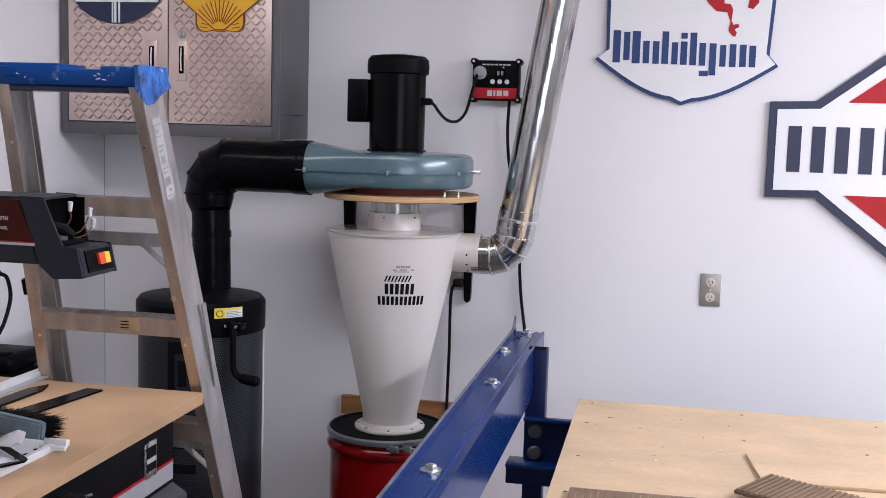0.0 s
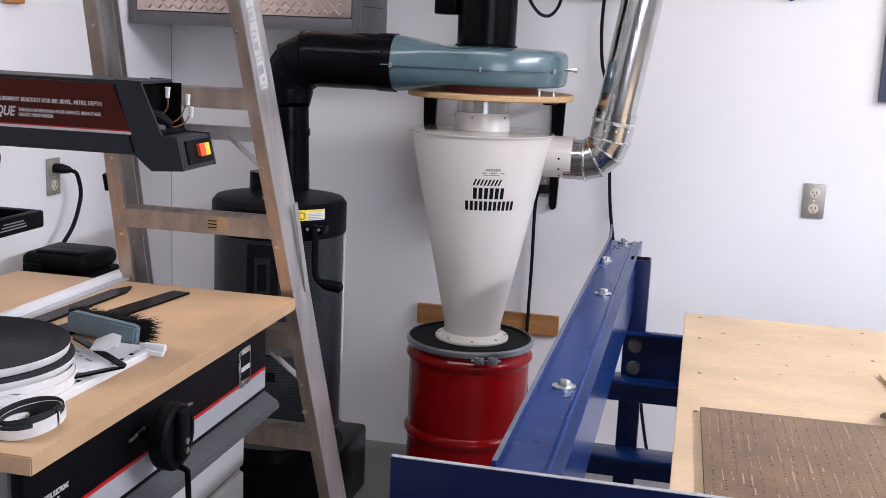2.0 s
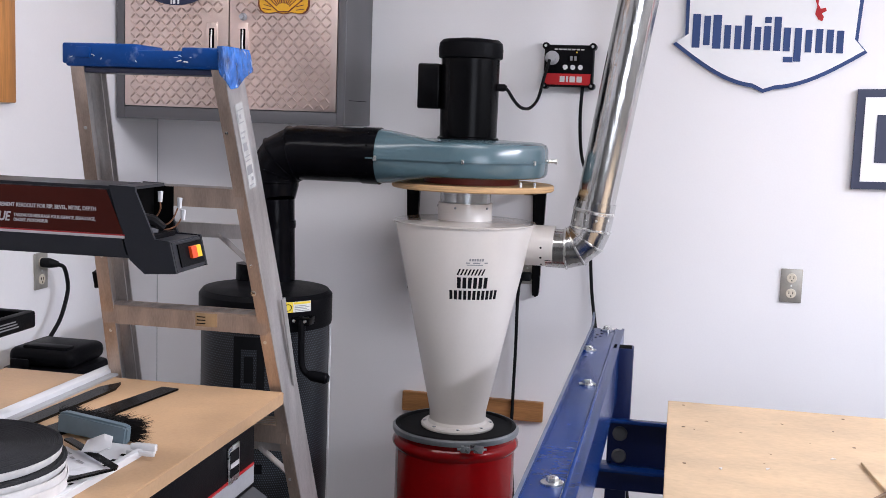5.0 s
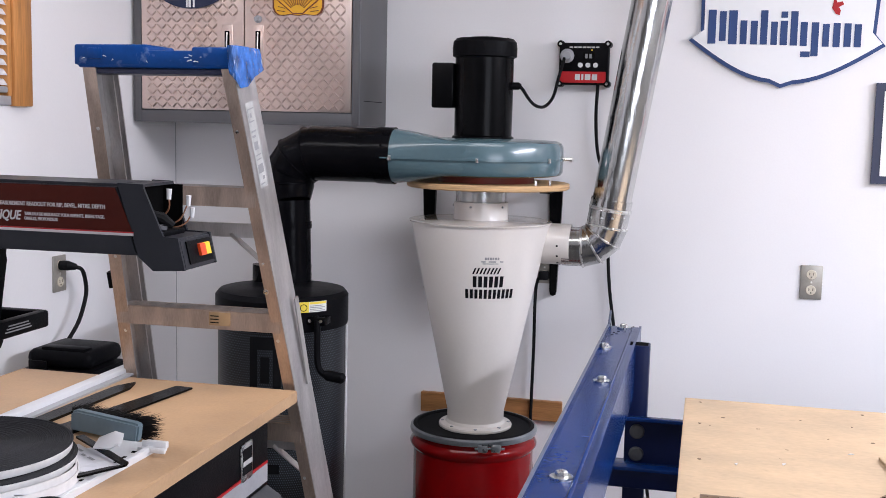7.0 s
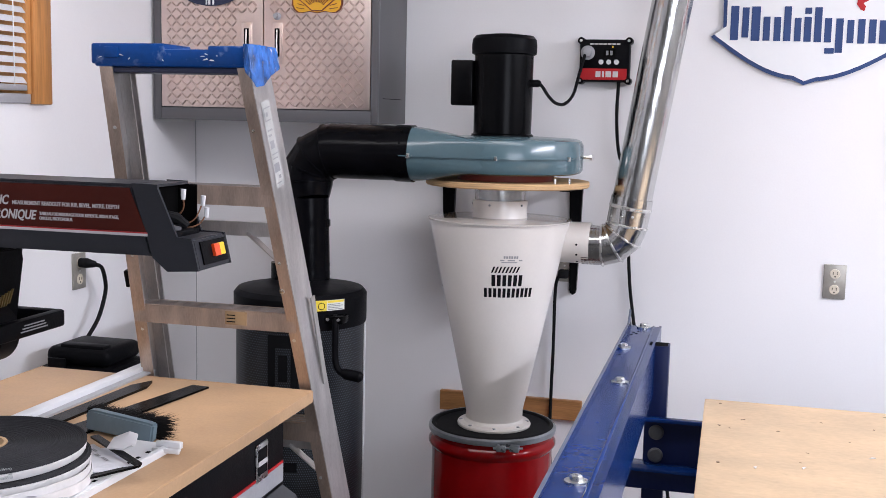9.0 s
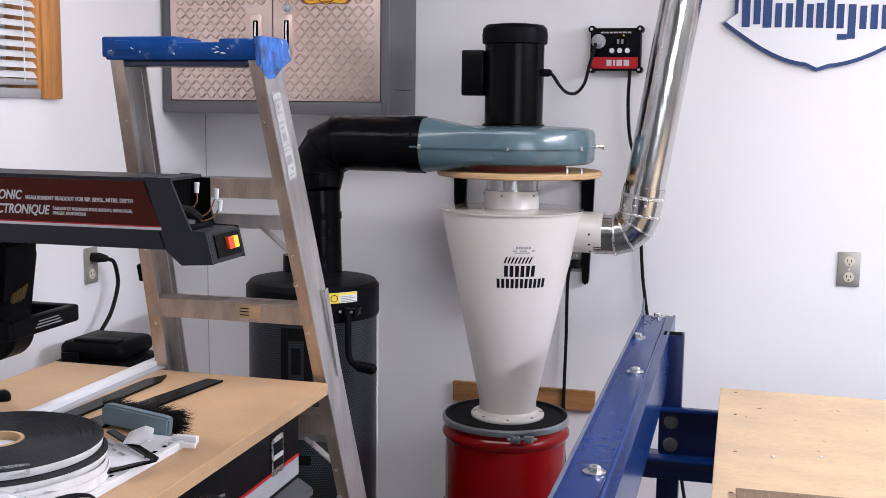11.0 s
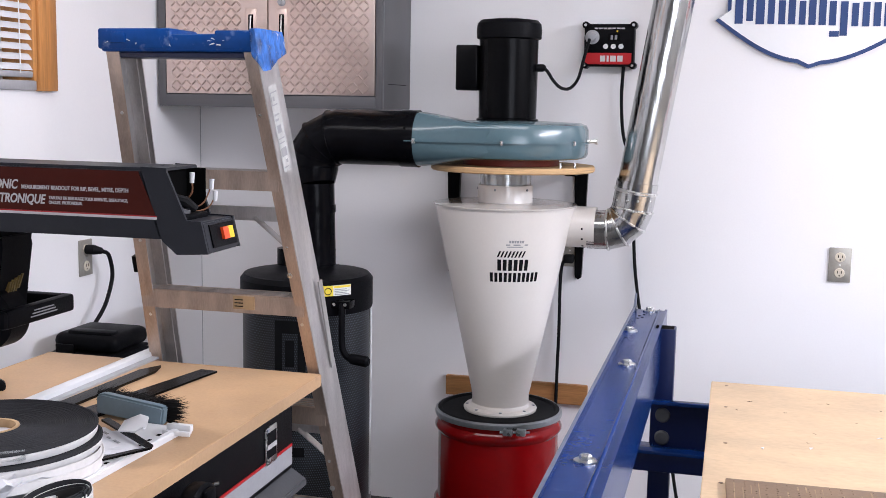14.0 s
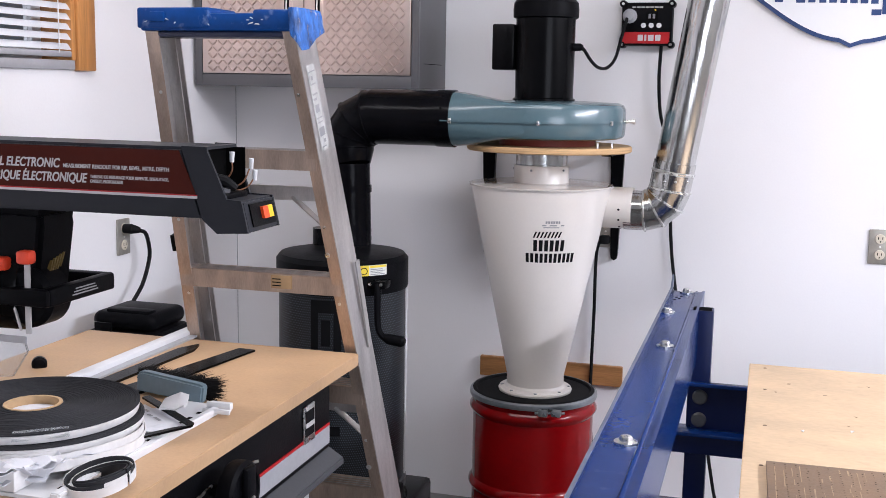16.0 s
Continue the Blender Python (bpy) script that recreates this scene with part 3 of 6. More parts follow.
def arrow(k):
    q = 0.055 * k
    left = [(0.802 + k, 1.711 - k), (0.802 + k, 1.381 + k), (0.966 + k * 0.45, 1.384 + k), (AX, 0.99 + k * 1.25)]
    right = [(2 * AX - x, z) for x, z in reversed(left[:3])]
    right = [(2 * AX - 0.966 - k * 0.45, 1.384 + k), (2 * AX - 0.802 - k, 1.381 + k), (2 * AX - 0.802 - k, 1.711 - k), (2 * AX - 0.958 - k * 0.45, 1.716 - k)]
    return left + right + [(AX, 2.10 - k * 1.25), (0.958 + k * 0.45, 1.716 - k)]


part("border", XZ(arrow(0), SY, 0.012), NAVY, ar)
part("field", XZ(arrow(0.026), SY - 0.012, 0.003), SIGNW, ar)
part("triangle", XZ([(1.058, 1.713), (AX, 2.02), (2 * AX - 1.058, 1.713)], SY - 0.015, 0.002), SIGNRED, ar)
part("triangle", XZ([(1.062, 1.396), (2 * AX - 1.062, 1.396), (AX, 1.09)], SY - 0.015, 0.002), SIGNRED, ar)
print_bars(0.868, 1.471, SY - 0.015, 0.002, 0.158, [0.044, 0.044, 0.044, 0.044, 0.046, 0.044, 0.044, 0.044, 0.044, 0.044], 0.035, NAVY, ar)

# ---- outlets ----


def outlet(at, rz):
    o = thing("wall_outlet", (0, 0, 0), "duplex wall outlet in a brushed steel plate", "outlet", group="wall outlets")
    part("plate", B(-0.036, 0.036, -0.007, -0.0005, -0.058, 0.058, bev=0.003), PLATE, o)
    for s in (-1, 1):
        r = part("receptacle", L([(0.0165, 0.006), (0.0165, 0.0085), (0.0155, 0.0095), (0, 0.0095)], (0, 0, s * 0.0265), (0, -1, 0), seg=24), IVORY, o)
        bm = B(-0.0075, -0.0052, -0.0102, -0.0094, s * 0.0265 - 0.002, s * 0.0265 + 0.007)
        box(bm, 0.0052, 0.0075, -0.0102, -0.0094, s * 0.0265 - 0.002, s * 0.0265 + 0.007)
        box(bm, -0.0022, 0.0022, -0.0102, -0.0094, s * 0.0265 - 0.011, s * 0.0265 - 0.0065)
        part("slots", bm, DARK, r)
    part("screw", L([(0.0035, 0.006), (0.0035, 0.0085), (0, 0.0088)], (0, 0, 0), (0, -1, 0), seg=10), ZINC, o)
    o.matrix_basis = pose(*at, 0, 0, rz)
    return o


outlet((0.636, 0, 1.041), 0)
outlet((-0.272, 0, 1.045), 0)
outlet((XW, -0.805, 1.048), 90)

# ---- wood batten low on the wall ----
whole("wood_batten", bevelled(B(-0.715, -0.192, -0.021, -0.0005, 0.487, 0.560), 0.002), STRIP, "stained wooden batten screwed low on the wall", "batten")

# ---- speed control box ----
bx = thing("control_box", (-0.155, 0, 1.684), "black control box with knob and red band", "control box")
part("housing", B(-0.240, -0.070, -0.052, -0.001, 1.690, 1.833, bev=0.006), BLACKP, bx)
for x in (-0.236, -0.074):
    for z in (1.694, 1.829):
        e = part("ear", L([(0.012, 0), (0.012, 0.050), (0.009, 0.054), (0, 0.054)], (x, -0.001, z), (0, -1, 0), seg=16), BLACKP, bx)
        part("screw", L([(0.005, 0.054), (0.005, 0.056), (0, 0.056)], (x, -0.001, z), (0, -1, 0), seg=10), ZINC, e)
part("band", B(-0.236, -0.078, -0.0545, -0.052, 1.697, 1.735), SIGNRED, bx, "red label band")
print_bars(-0.183, 1.706, -0.0545, 0.001, 0.02, [0.017, 0.007, 0.019, 0.018], 0.005, LTEXT, bx)
print_bars(-0.205, 1.815, -0.052, 0.001, 0.005, [0.012] * 7, 0.003, LTEXT, bx)
part("knob", L([(0.024, 0), (0.024, 0.006), (0.016, 0.010), (0.014, 0.028), (0, 0.030)], (-0.212, -0.052, 1.788), (0, -1, 0), seg=24), GREYL, bx)
part("display", B(-0.158, -0.118, -0.0535, -0.052, 1.775, 1.800), DARK, bx)
bm = B(-0.150, -0.142, -0.0545, -0.0535, 1.780, 1.795)
box(bm, -0.136, -0.128, -0.0545, -0.0535, 1.780, 1.795)
part("digits", bm, INKG, bx)
for k in range(3):
    part("button", L([(0.0085, 0), (0.0085, 0.003), (0, 0.004)], (-0.166 + k * 0.026, -0.052, 1.757), (0, -1, 0), seg=16), WHITEP, bx)
part("pilot_light", L([(0.003, 0), (0.003, 0.002), (0, 0.003)], (-0.128, -0.052, 1.808), (0, -1, 0), seg=8), SWYEL, bx)

# ---- cyclone separator on its drum ----
SX, SYY = -0.440, -0.355
dm = thing("steel_drum", (SX - 0.005, SYY, 0), "glossy red steel drum with clamped black lid", "drum")
prof = [(0.196, 0.0), (0.204, 0.004), (0.204, 0.02), (0.200, 0.03)]
for zc in (0.235, 0.495):
    prof += [(0.200, zc - 0.020), (0.205, zc - 0.014), (0.2115, zc - 0.004), (0.2115, zc + 0.004), (0.205, zc + 0.014), (0.200, zc + 0.020)]
prof += [(0.200, 0.528)]
part("shell", L(prof, (SX - 0.005, SYY, 0), seg=72), RED, dm)
lid = part("lid", L([(0.200, 0.528), (0.206, 0.536), (0.203, 0.551), (0.192, 0.553), (0.186, 0.546), (0, 0.546)], (SX - 0.005, SYY, 0), seg=72), LIDBLK, dm, "black drum lid")
prof = [(0.200, 0.529), (0.2105, 0.531), (0.2125, 0.538), (0.2110, 0.547), (0.205, 0.552), (0.200, 0.550)]
part("clamp_ring", L(prof, (SX - 0.005, SYY, 0), seg=72, caps=False), LIDGREY, dm, "grey steel clamp ring")
bm = B(SX + 0.055, SX + 0.085, SYY - 0.222, SYY - 0.205, 0.520, 0.541, bev=0.003)
box(bm, SX + 0.095, SX + 0.125, SYY - 0.212, SYY - 0.190, 0.520, 0.541, bev=0.003)
sweep(bm, [(SX + 0.045, SYY - 0.219, 0.530), (SX + 0.135, SYY - 0.192, 0.530)], 0.004, seg=8)
part("clamp_bolt", bm, LIDGREY, dm)

cy = thing("cyclone_separator", (SX, SYY, 0.547), "cream enamelled cyclone dust separator on the drum lid", "dust separator")
part("flange", L([(0.094, 0.547), (0.121, 0.547), (0.122, 0.553), (0.119, 0.558), (0.100, 0.562), (0.094, 0.572)], (SX, SYY, 0), seg=64), CREAM, cy)
for k in range(8):
    a = radians(k * 45 + 12)
    part("bolt", L([(0.006, 0.557), (0.006, 0.5615), (0, 0.562)], (SX + 0.110 * math.cos(a), SYY + 0.110 * math.sin(a), 0), seg=6), LIDGREY, cy)
part("cone", L([(0.094, 0.562), (0.0945, 0.60), (0.226, 1.222), (0.2265, 1.232)], (SX, SYY, 0), seg=96), CREAM, cy)
part("top_plate", L([(0.226, 1.230), (0.233, 1.231), (0.234, 1.236), (0.228, 1.237), (0.085, 1.241), (0, 1.241)], (SX, SYY, 0), seg=96), CREAMG, cy)
part("collar", L([(0.092, 1.238), (0.089, 1.244), (0.089, 1.296), (0.084, 1.296)], (SX, SYY, 0), seg=64), CREAM, cy)
part("sleeve", L([(0.083, 1.290), (0.083, 1.352), (0.080, 1.352), (0.080, 1.290)], (SX, SYY, 0), seg=64, caps=False), CLEAR, cy, "clear plastic coupling sleeve")
part("inner_pipe", L([(0.070, 1.285), (0.070, 1.352)], (SX, SYY, 0), seg=48), GALV, cy)
for k in range(5):
    a = radians(k * 72 - 28)
    part("screw", L([(0.0038, 0.0), (0.0038, 0.003), (0, 0.004)], (SX + 0.089 * math.cos(a), SYY + 0.089 * math.sin(a), 1.283), (math.cos(a), math.sin(a), 0), seg=8), LIDGREY, cy)
IY = -0.30
part("inlet", L([(0.064, -0.12), (0.067, -0.11), (0.067, 0.103), (0.060, 0.103), (0.060, -0.12)], (-0.250, IY, 1.163), (1, 0, 0), seg=40), CREAM, cy)
for k in range(5):
    a = radians(180 + k * 30)
    part("screw", L([(0.004, 0.062), (0.004, 0.068), (0, 0.068)], (-0.185, IY, 1.163), (0, math.cos(a), math.sin(a)), seg=6), INK, cy)


def on_cone(z, th):
    r = 0.0945 + (z - 0.60) * (0.226 - 0.0945) / 0.622 + 0.0006
    return Vector((SX + r * math.sin(th), SYY - r * math.cos(th), z))


def cone_bars(th, z, h, widths, gap, material, lean=0.0):
    """Plain print bars wrapped on the cone, each a part."""
    for w in widths:
        r = 0.0945 + (z - 0.60) * 0.2115
        dt = w / r
        bm = bmesh.new()
        vs = [bm.verts.new(on_cone(zz, th + s * dt + (zz - z) * lean / r)) for zz, s in ((z, 0), (z, 0.5), (z, 1), (z + h, 1), (z + h, 0.5), (z + h, 0))]
        bm.faces.new((vs[0], vs[1], vs[4], vs[5]))
        bm.faces.new((vs[1], vs[2], vs[3], vs[4]))
        part("print_bar", bm, material, cy)
        th += (w + gap) / r


T0 = radians(-3)
cone_bars(T0 + 0.02, 1.003, 0.030, [0.0095] * 11, 0.0048, INK)
cone_bars(T0 + 0.15, 1.040, 0.036, [0.0115] * 6, 0.0052, INK)
cone_bars(T0 + 0.14, 1.083, 0.020, [0.0055] * 8, 0.0055, INK, lean=0.4)
cone_bars(T0 + 0.30, 1.115, 0.003, [0.050], 0, INKG)
cone_bars(T0 + 0.28, 1.121, 0.004, [0.070], 0, INKG)
cone_bars(T0 + 0.33, 1.129, 0.008, [0.006] * 6, 0.002, INKG)
part("screw", L([(0.004, 0), (0.004, 0.005), (0, 0.006)], on_cone(1.005, radians(-88)), (-1, -0.05, 0), seg=8), INK, cy)

# ---- blower on its bracket shelf ----
br = thing("bracket_shelf", (-0.42, 0, 0.94), "round plywood shelf on black wall brackets", "shelf")
part("plywood_disc", L([(0.262, 1.3425), (0.266, 1.346), (0.266, 1.359), (0.263, 1.362), (0, 1.362)], (-0.422, SYY + 0.02, 0), seg=96), PLYEDGE, br)
for x in (-0.238, -0.697):
    b = part("bracket", bevelled(slab(bmesh.new(), [(x - 0.012, -0.001, 0.957), (x - 0.007, -0.001, 0.946), (x + 0.007, -0.001, 0.946), (x + 0.012, -0.001, 0.957), (x + 0.024, -0.001, 1.342), (x - 0.024, -0.001, 1.342)], (0, -0.03, 0)), 0.004), BLACKM, br)
    part("arm", B(x - 0.018, x + 0.018, -0.30 if x > -0.5 else -0.19, -0.031, 1.326, 1.3425, bev=0.003), BLACKM, br)
for x, y in ((-0.20, -0.47), (-0.24, -0.50), (-0.63, -0.47)):
    part("bolt", L([(0.004, 1.362), (0.004, 1.378), (0, 1.379)], (x, y, 0), seg=8), ZINC, br)

bw = thing("dust_blower", (-0.43, SYY, 1.362), "grey blue dust collector blower with black motor", "blower")
part("base_plate", L([(0.155, 1.362), (0.158, 1.388), (0, 1.388)], (-0.425, SYY, 0), seg=64), REDP, bw, "dull red mounting plate")
HC = (-0.432, SYY, 0)
part("housing_lower", L([(0.235, 1.386), (0.248, 1.390), (0.255, 1.400), (0.256, 1.436), (0.262, 1.4365), (0.262, 1.4385)], HC, seg=80), BLUEG, bw)
part("housing_upper", L([(0.262, 1.4385), (0.262, 1.4405), (0.256, 1.441), (0.255, 1.478), (0.248, 1.492), (0.232, 1.4985), (0.12, 1.503), (0, 1.503)], HC, seg=80), BLUEG, bw)
# outlet transition from the scroll to the round duct
DY = -0.510
rings = []
for i in range(-4, 13):
    t = max(i, 0) / 12
    dip = min(i, 0) / 4
    s = t * t * (3 - 2 * t)
    ring = []
    for k in range(48):
        a = 2 * math.pi * k / 48
        c, q = math.cos(a), math.sin(a)
        e = 0.25 + 0.75 * s
        cc, qq = math.copysign(abs(c) ** e, c), math.copysign(abs(q) ** e, q)
        hy, hz = 0.062 + (0.087 - 0.062) * s, 0.052 + (0.087 - 0.052) * s
        ring.append((-0.44 - 0.275 * t - 0.11 * dip, DY - 0.038 * (1 - s) + 0.035 * dip * dip + cc * hy, 1.442 + qq * (hz - 0.012 * dip * dip)))
    rings.append(ring)
part("outlet_transition", loft(bmesh.new(), rings), BLUEG, bw, angle=50)
edge = []
for i in range(13):
    t = i / 12
    s = t * t * (3 - 2 * t)
    edge.append((-0.44 - 0.275 * t, DY - 0.038 * (1 - s) - (0.062 + 0.025 * s) - 0.0065, 1.4365))
part("seam_flange", slab(bmesh.new(), edge + [(-0.715, DY, 1.4365), (-0.40, DY, 1.4365), (-0.40, edge[0][1] + 0.003, 1.4365)], (0, 0, 0.004)), BLUEG, bw)
for a in (-28, -84):
    x, y = -0.432 + 0.260 * math.cos(radians(a)), SYY + 0.260 * math.sin(radians(a))
    part("bolt", L([(0.005, 1.432), (0.005, 1.445), (0, 1.446)], (x, y, 0), seg=6), ZINC, bw)
for x in (-0.685,):
    part("bolt", L([(0.006, 1.431), (0.006, 1.446), (0, 1.447)], (x, DY - 0.092, 0), seg=6), ZINC, bw)
part("bolt", L([(0.005, 0), (0.005, 0.03), (0.009, 0.03), (0.009, 0.038), (0, 0.038)], (-0.180, SYY - 0.02, 1.443), (1, -0.1, 0), seg=8), ZINC, bw)
MX = (-0.440, SYY, 0)
mo = part("motor", L([(0.100, 1.500), (0.100, 1.508), (0.093, 1.512), (0.094, 1.60), (0.0945, 1.768)], MX, seg=64), BLACKM, bw, "black motor can")
part("end_cap", L([(0.0955, 1.760), (0.1035, 1.764), (0.1045, 1.790), (0.102, 1.810), (0.092, 1.821), (0.04, 1.827), (0, 1.827)], MX, seg=64), BLACKP, mo)
part("junction_box", B(-0.602, -0.530, SYY - 0.055, SYY + 0.045, 1.598, 1.742, bev=0.006), BLACKM, mo)
part("cable_gland", L([(0.012, 0), (0.012, 0.022), (0.007, 0.030)], (-0.347, SYY - 0.01, 1.672), (1, 0, 0), seg=16), BLACKP, mo)

c1 = thing("power_cable", (-0.3, SYY, 1.6), "black rubber cable sagging from motor to control box", "cable")
part("cord", S(curve_pts([(-0.322, SYY - 0.01, 1.672), (-0.312, SYY, 1.660), (-0.300, SYY + 0.05, 1.632), (-0.285, SYY + 0.11, 1.612), (-0.265, SYY + 0.17, 1.612), (-0.245, SYY + 0.22, 1.645), (-0.232, -0.100, 1.715), (-0.218, -0.078, 1.780)]), 0.0055, seg=8), RUBBER, c1)
c2 = thing("power_cable", (-0.09, -0.05, 0.9), "black rubber cable hanging from the control box", "cable")
part("cord", S(curve_pts([(-0.105, -0.035, 1.692), (-0.108, -0.03, 1.58), (-0.098, -0.025, 1.46), (-0.070, -0.02, 1.36), (-0.055, -0.02, 1.22), (-0.045, -0.02, 1.05), (-0.030, -0.02, 0.92), (0.010, -0.05, 0.72), (0.07, -0.06, 0.5), (0.115, -0.06, 0.32), (0.13, -0.06, 0.24), (0.155, -0.06, 0.12), (0.19, -0.05, 0.02)]), 0.0060, seg=8), RUBBER, c2)
c3 = thing("power_cable", (-0.27, -0.02, 0.5), "black cable running down the wall from an outlet", "cable")
part("cord", S(curve_pts([(-0.272, -0.038, 1.018), (-0.292, -0.036, 1.00), (-0.300, -0.026, 0.93), (-0.300, -0.024, 0.75), (-0.302, -0.026, 0.58), (-0.300, -0.028, 0.4), (-0.28, -0.02, 0.1)]), 0.006, seg=8), RUBBER, c3)
part("plug", B(-0.290, -0.254, -0.045, -0.0105, 1.003, 1.033, bev=0.006), RUBBER, c3)

# ---- galvanised duct ----
gd = thing("galvanised_duct", (0.0, IY, 1.16), "shiny galvanised steel duct rising to the ceiling", "duct")
P1 = Vector((-0.0245, IY, 1.283))
up = Vector((0.104, -0.015, 0.652)).normalized()
r = 0.0640
BEND, BR = Vector((-0.114, IY, 1.240)), 0.083


def ring_at(deg, rr, off=0.0):
    """A ring in the elbow's radial plane at an angle, shifted along the bore."""
    a = radians(deg)
    out, along = Vector((math.sin(a), 0, -math.cos(a))), Vector((math.cos(a), 0, math.sin(a)))
    c = BEND + out * BR + along * off
    return [c + (out * math.cos(2 * math.pi * k / 48) + Vector((0, 1, 0)) * math.sin(2 * math.pi * k / 48)) * rr for k in range(48)]


JOINTS = (4, 29, 56, 81)
for a, b in zip(JOINTS, JOINTS[1:]):
    part("elbow_gore", loft(bmesh.new(), [ring_at(a, r + 0.002), ring_at(b, r + 0.003)]), GALV, gd, angle=20)
for a in JOINTS:
    part("bead", loft(bmesh.new(), [ring_at(a, r + 0.001, -0.0045), ring_at(a, r + 0.0055, -0.002), ring_at(a, r + 0.0055, 0.002), ring_at(a, r + 0.001, 0.0045)]), ZINC, gd, "bright rolled bead")
bm = bmesh.new()
rings = []
for i in range(5):
    rings.append([(-0.172 + i * 0.016, IY + (0.0625 + 0.0012 * (k % 2)) * math.sin(2 * math.pi * k / 72), 1.157 + (0.0625 + 0.0012 * (k % 2)) * math.cos(2 * math.pi * k / 72)) for k in range(72)])
part("crimped_end", loft(bm, rings), GALV, gd, "crimped pipe end")
part("coupling", S([P1 - up * 0.062, P1 + up * 0.035], [r + 0.002, r + 0.003], seg=48), GALV, gd)
part("bead", S([P1 + up * -0.004, P1, P1 + up * 0.005, P1 + up * 0.009], [r + 0.002, r + 0.0055, r + 0.0055, r + 0.002], seg=48), ZINC, gd, "bright rolled bead")
top = P1 + up * ((ZC - 0.004 - P1.z) / up.z)
part("pipe", S([P1 + up * 0.02, P1 + up * 0.5, top], [r - 0.001, r - 0.001, r - 0.001], seg=64), GALV, gd)
s0 = up.cross(Vector((0, -1, 0))).normalized()
part("lock_seam", S([P1 + up * 0.06 + s0 * (r - 0.006) * -0.75 - Vector((0, r * 0.62, 0)), top + s0 * (r - 0.006) * -0.75 - Vector((0, r * 0.62, 0))], 0.004, seg=6), GALV, gd)
for k in range(4):
    part("screw", L([(0.004, 0), (0.004, 0.004), (0, 0.005)], P1 + up * -0.025 + Vector((-0.05 + 0.034 * k, -(r + 0.002) * math.sqrt(max(0.05, 1 - ((-0.05 + 0.034 * k) / r) ** 2)), 0)), (0, -1, 0), seg=8), ZINC, gd)

# ---- black duct into the filter canister ----
KX, KY, KR = -1.010, -0.660, 0.206
bd = thing("black_duct", (-1.0, DY, 1.03), "black painted duct with a segmented elbow", "duct")
part("collar", S([(-0.690, DY, 1.442), (-0.745, DY, 1.442)], [0.0905, 0.0895], seg=48), BLACKD, bd)
for k in range(4):
    part("screw", L([(0.004, 0), (0.004, 0.004), (0, 0.004)], (-0.715, DY - 0.0905 * math.cos(0.5 * k - 0.6), 1.442 + 0.0905 * math.sin(0.5 * k - 0.6)), (0, -1, 0), seg=8), BLACKM, bd)
part("pipe", S([(-0.730, DY, 1.442), (-0.970, DY, 1.442)], [0.087, 0.087], seg=48), BLACKD, bd)
def duct_ring(deg, rr, off=0.0):
    """A ring of the black elbow in its radial plane."""
    a = radians(deg)
    out, along = Vector((-math.sin(a), 0, math.cos(a))), Vector((-math.cos(a), 0, -math.sin(a)))
    c = Vector((-0.955, DY, 1.349)) + out * 0.093 + along * off
    return [c + (out * math.cos(2 * math.pi * k / 40) + Vector((0, 1, 0)) * math.sin(2 * math.pi * k / 40)) * rr for k in range(40)]


for a, b, ra, rb in ((-6, 14, 0.0865, 0.088), (14, 42, 0.0865, 0.087), (42, 68, 0.085, 0.0855), (68, 92, 0.083, 0.083)):
    part("elbow_gore", loft(bmesh.new(), [duct_ring(a, ra), duct_ring(b, rb)]), BLACKD, bd, angle=20)
    part("bead", loft(bmesh.new(), [duct_ring(b, rb - 0.001, -0.004), duct_ring(b, rb + 0.003, -0.0015), duct_ring(b, rb + 0.003, 0.0015), duct_ring(b, rb - 0.001, 0.004)]), BLACKD, bd)
part("reducer", S([(-1.048, DY, 1.352), (-1.045, DY - 0.004, 1.325), (-1.036, DY - 0.012, 1.285)], [0.082, 0.080, 0.065], seg=40), BLACKD, bd)
part("pipe", S([(-1.037, DY - 0.015, 1.29), (-1.028, DY - 0.02, 1.018)], [0.0635, 0.0635], seg=40), BLACKD, bd)
for z, rr in ((1.215, 0.066), (1.205, 0.0665), (1.072, 0.0665), (1.045, 0.067)):
    part("band", S([(-1.033, DY - 0.017, z - 0.006), (-1.033, DY - 0.017, z + 0.006)], [rr, rr], seg=40), BLACKD, bd)
part("pipe", S([(-1.105, KY + 0.10, 1.015), (-1.105, KY + 0.10, 1.08)], [0.045, 0.045], seg=32), BLACKD, bd)

kc = thing("filter_canister", (KX, KY, 0), "grey mesh filter canister with a black lid", "dust filter")
part("body", L([(KR - 0.008, 0.27), (KR - 0.006, 0.272), (KR - 0.006, 0.918)], (KX, KY, 0), seg=72), MESHG, kc)
part("lid", L([(KR - 0.006, 0.916), (KR, 0.914), (KR + 0.002, 0.922), (KR + 0.002, 1.005), (KR - 0.010, 1.020), (KR - 0.05, 1.026), (0, 1.028)], (KX, KY, 0), seg=72), BLACKP, kc, "black moulded canister lid")
part("bottom_ring", L([(KR - 0.002, 0.262), (KR + 0.002, 0.265), (KR + 0.002, 0.292), (KR - 0.004, 0.294)], (KX, KY, 0), seg=72), LIPG, kc)
part("edge_strip", S([(KX + KR * 0.972, KY + 0.042, 0.30), (KX + KR * 0.972, KY + 0.042, 0.910)], 0.003, seg=6), WHITEP, kc, "bright seam strip")


def wrap(name, th0, th1, z0, z1, rr, m, parent, label=""):
    bm = bmesh.new()
    n = 8
    loft(bm, [[(KX + rr * math.sin(t), KY - rr * math.cos(t), z) for z in (z0, z1)] for t in [th0 + (th1 - th0) * i / n for i in range(n + 1)]], closed=False)
    return part(name, bm, m, parent, label)


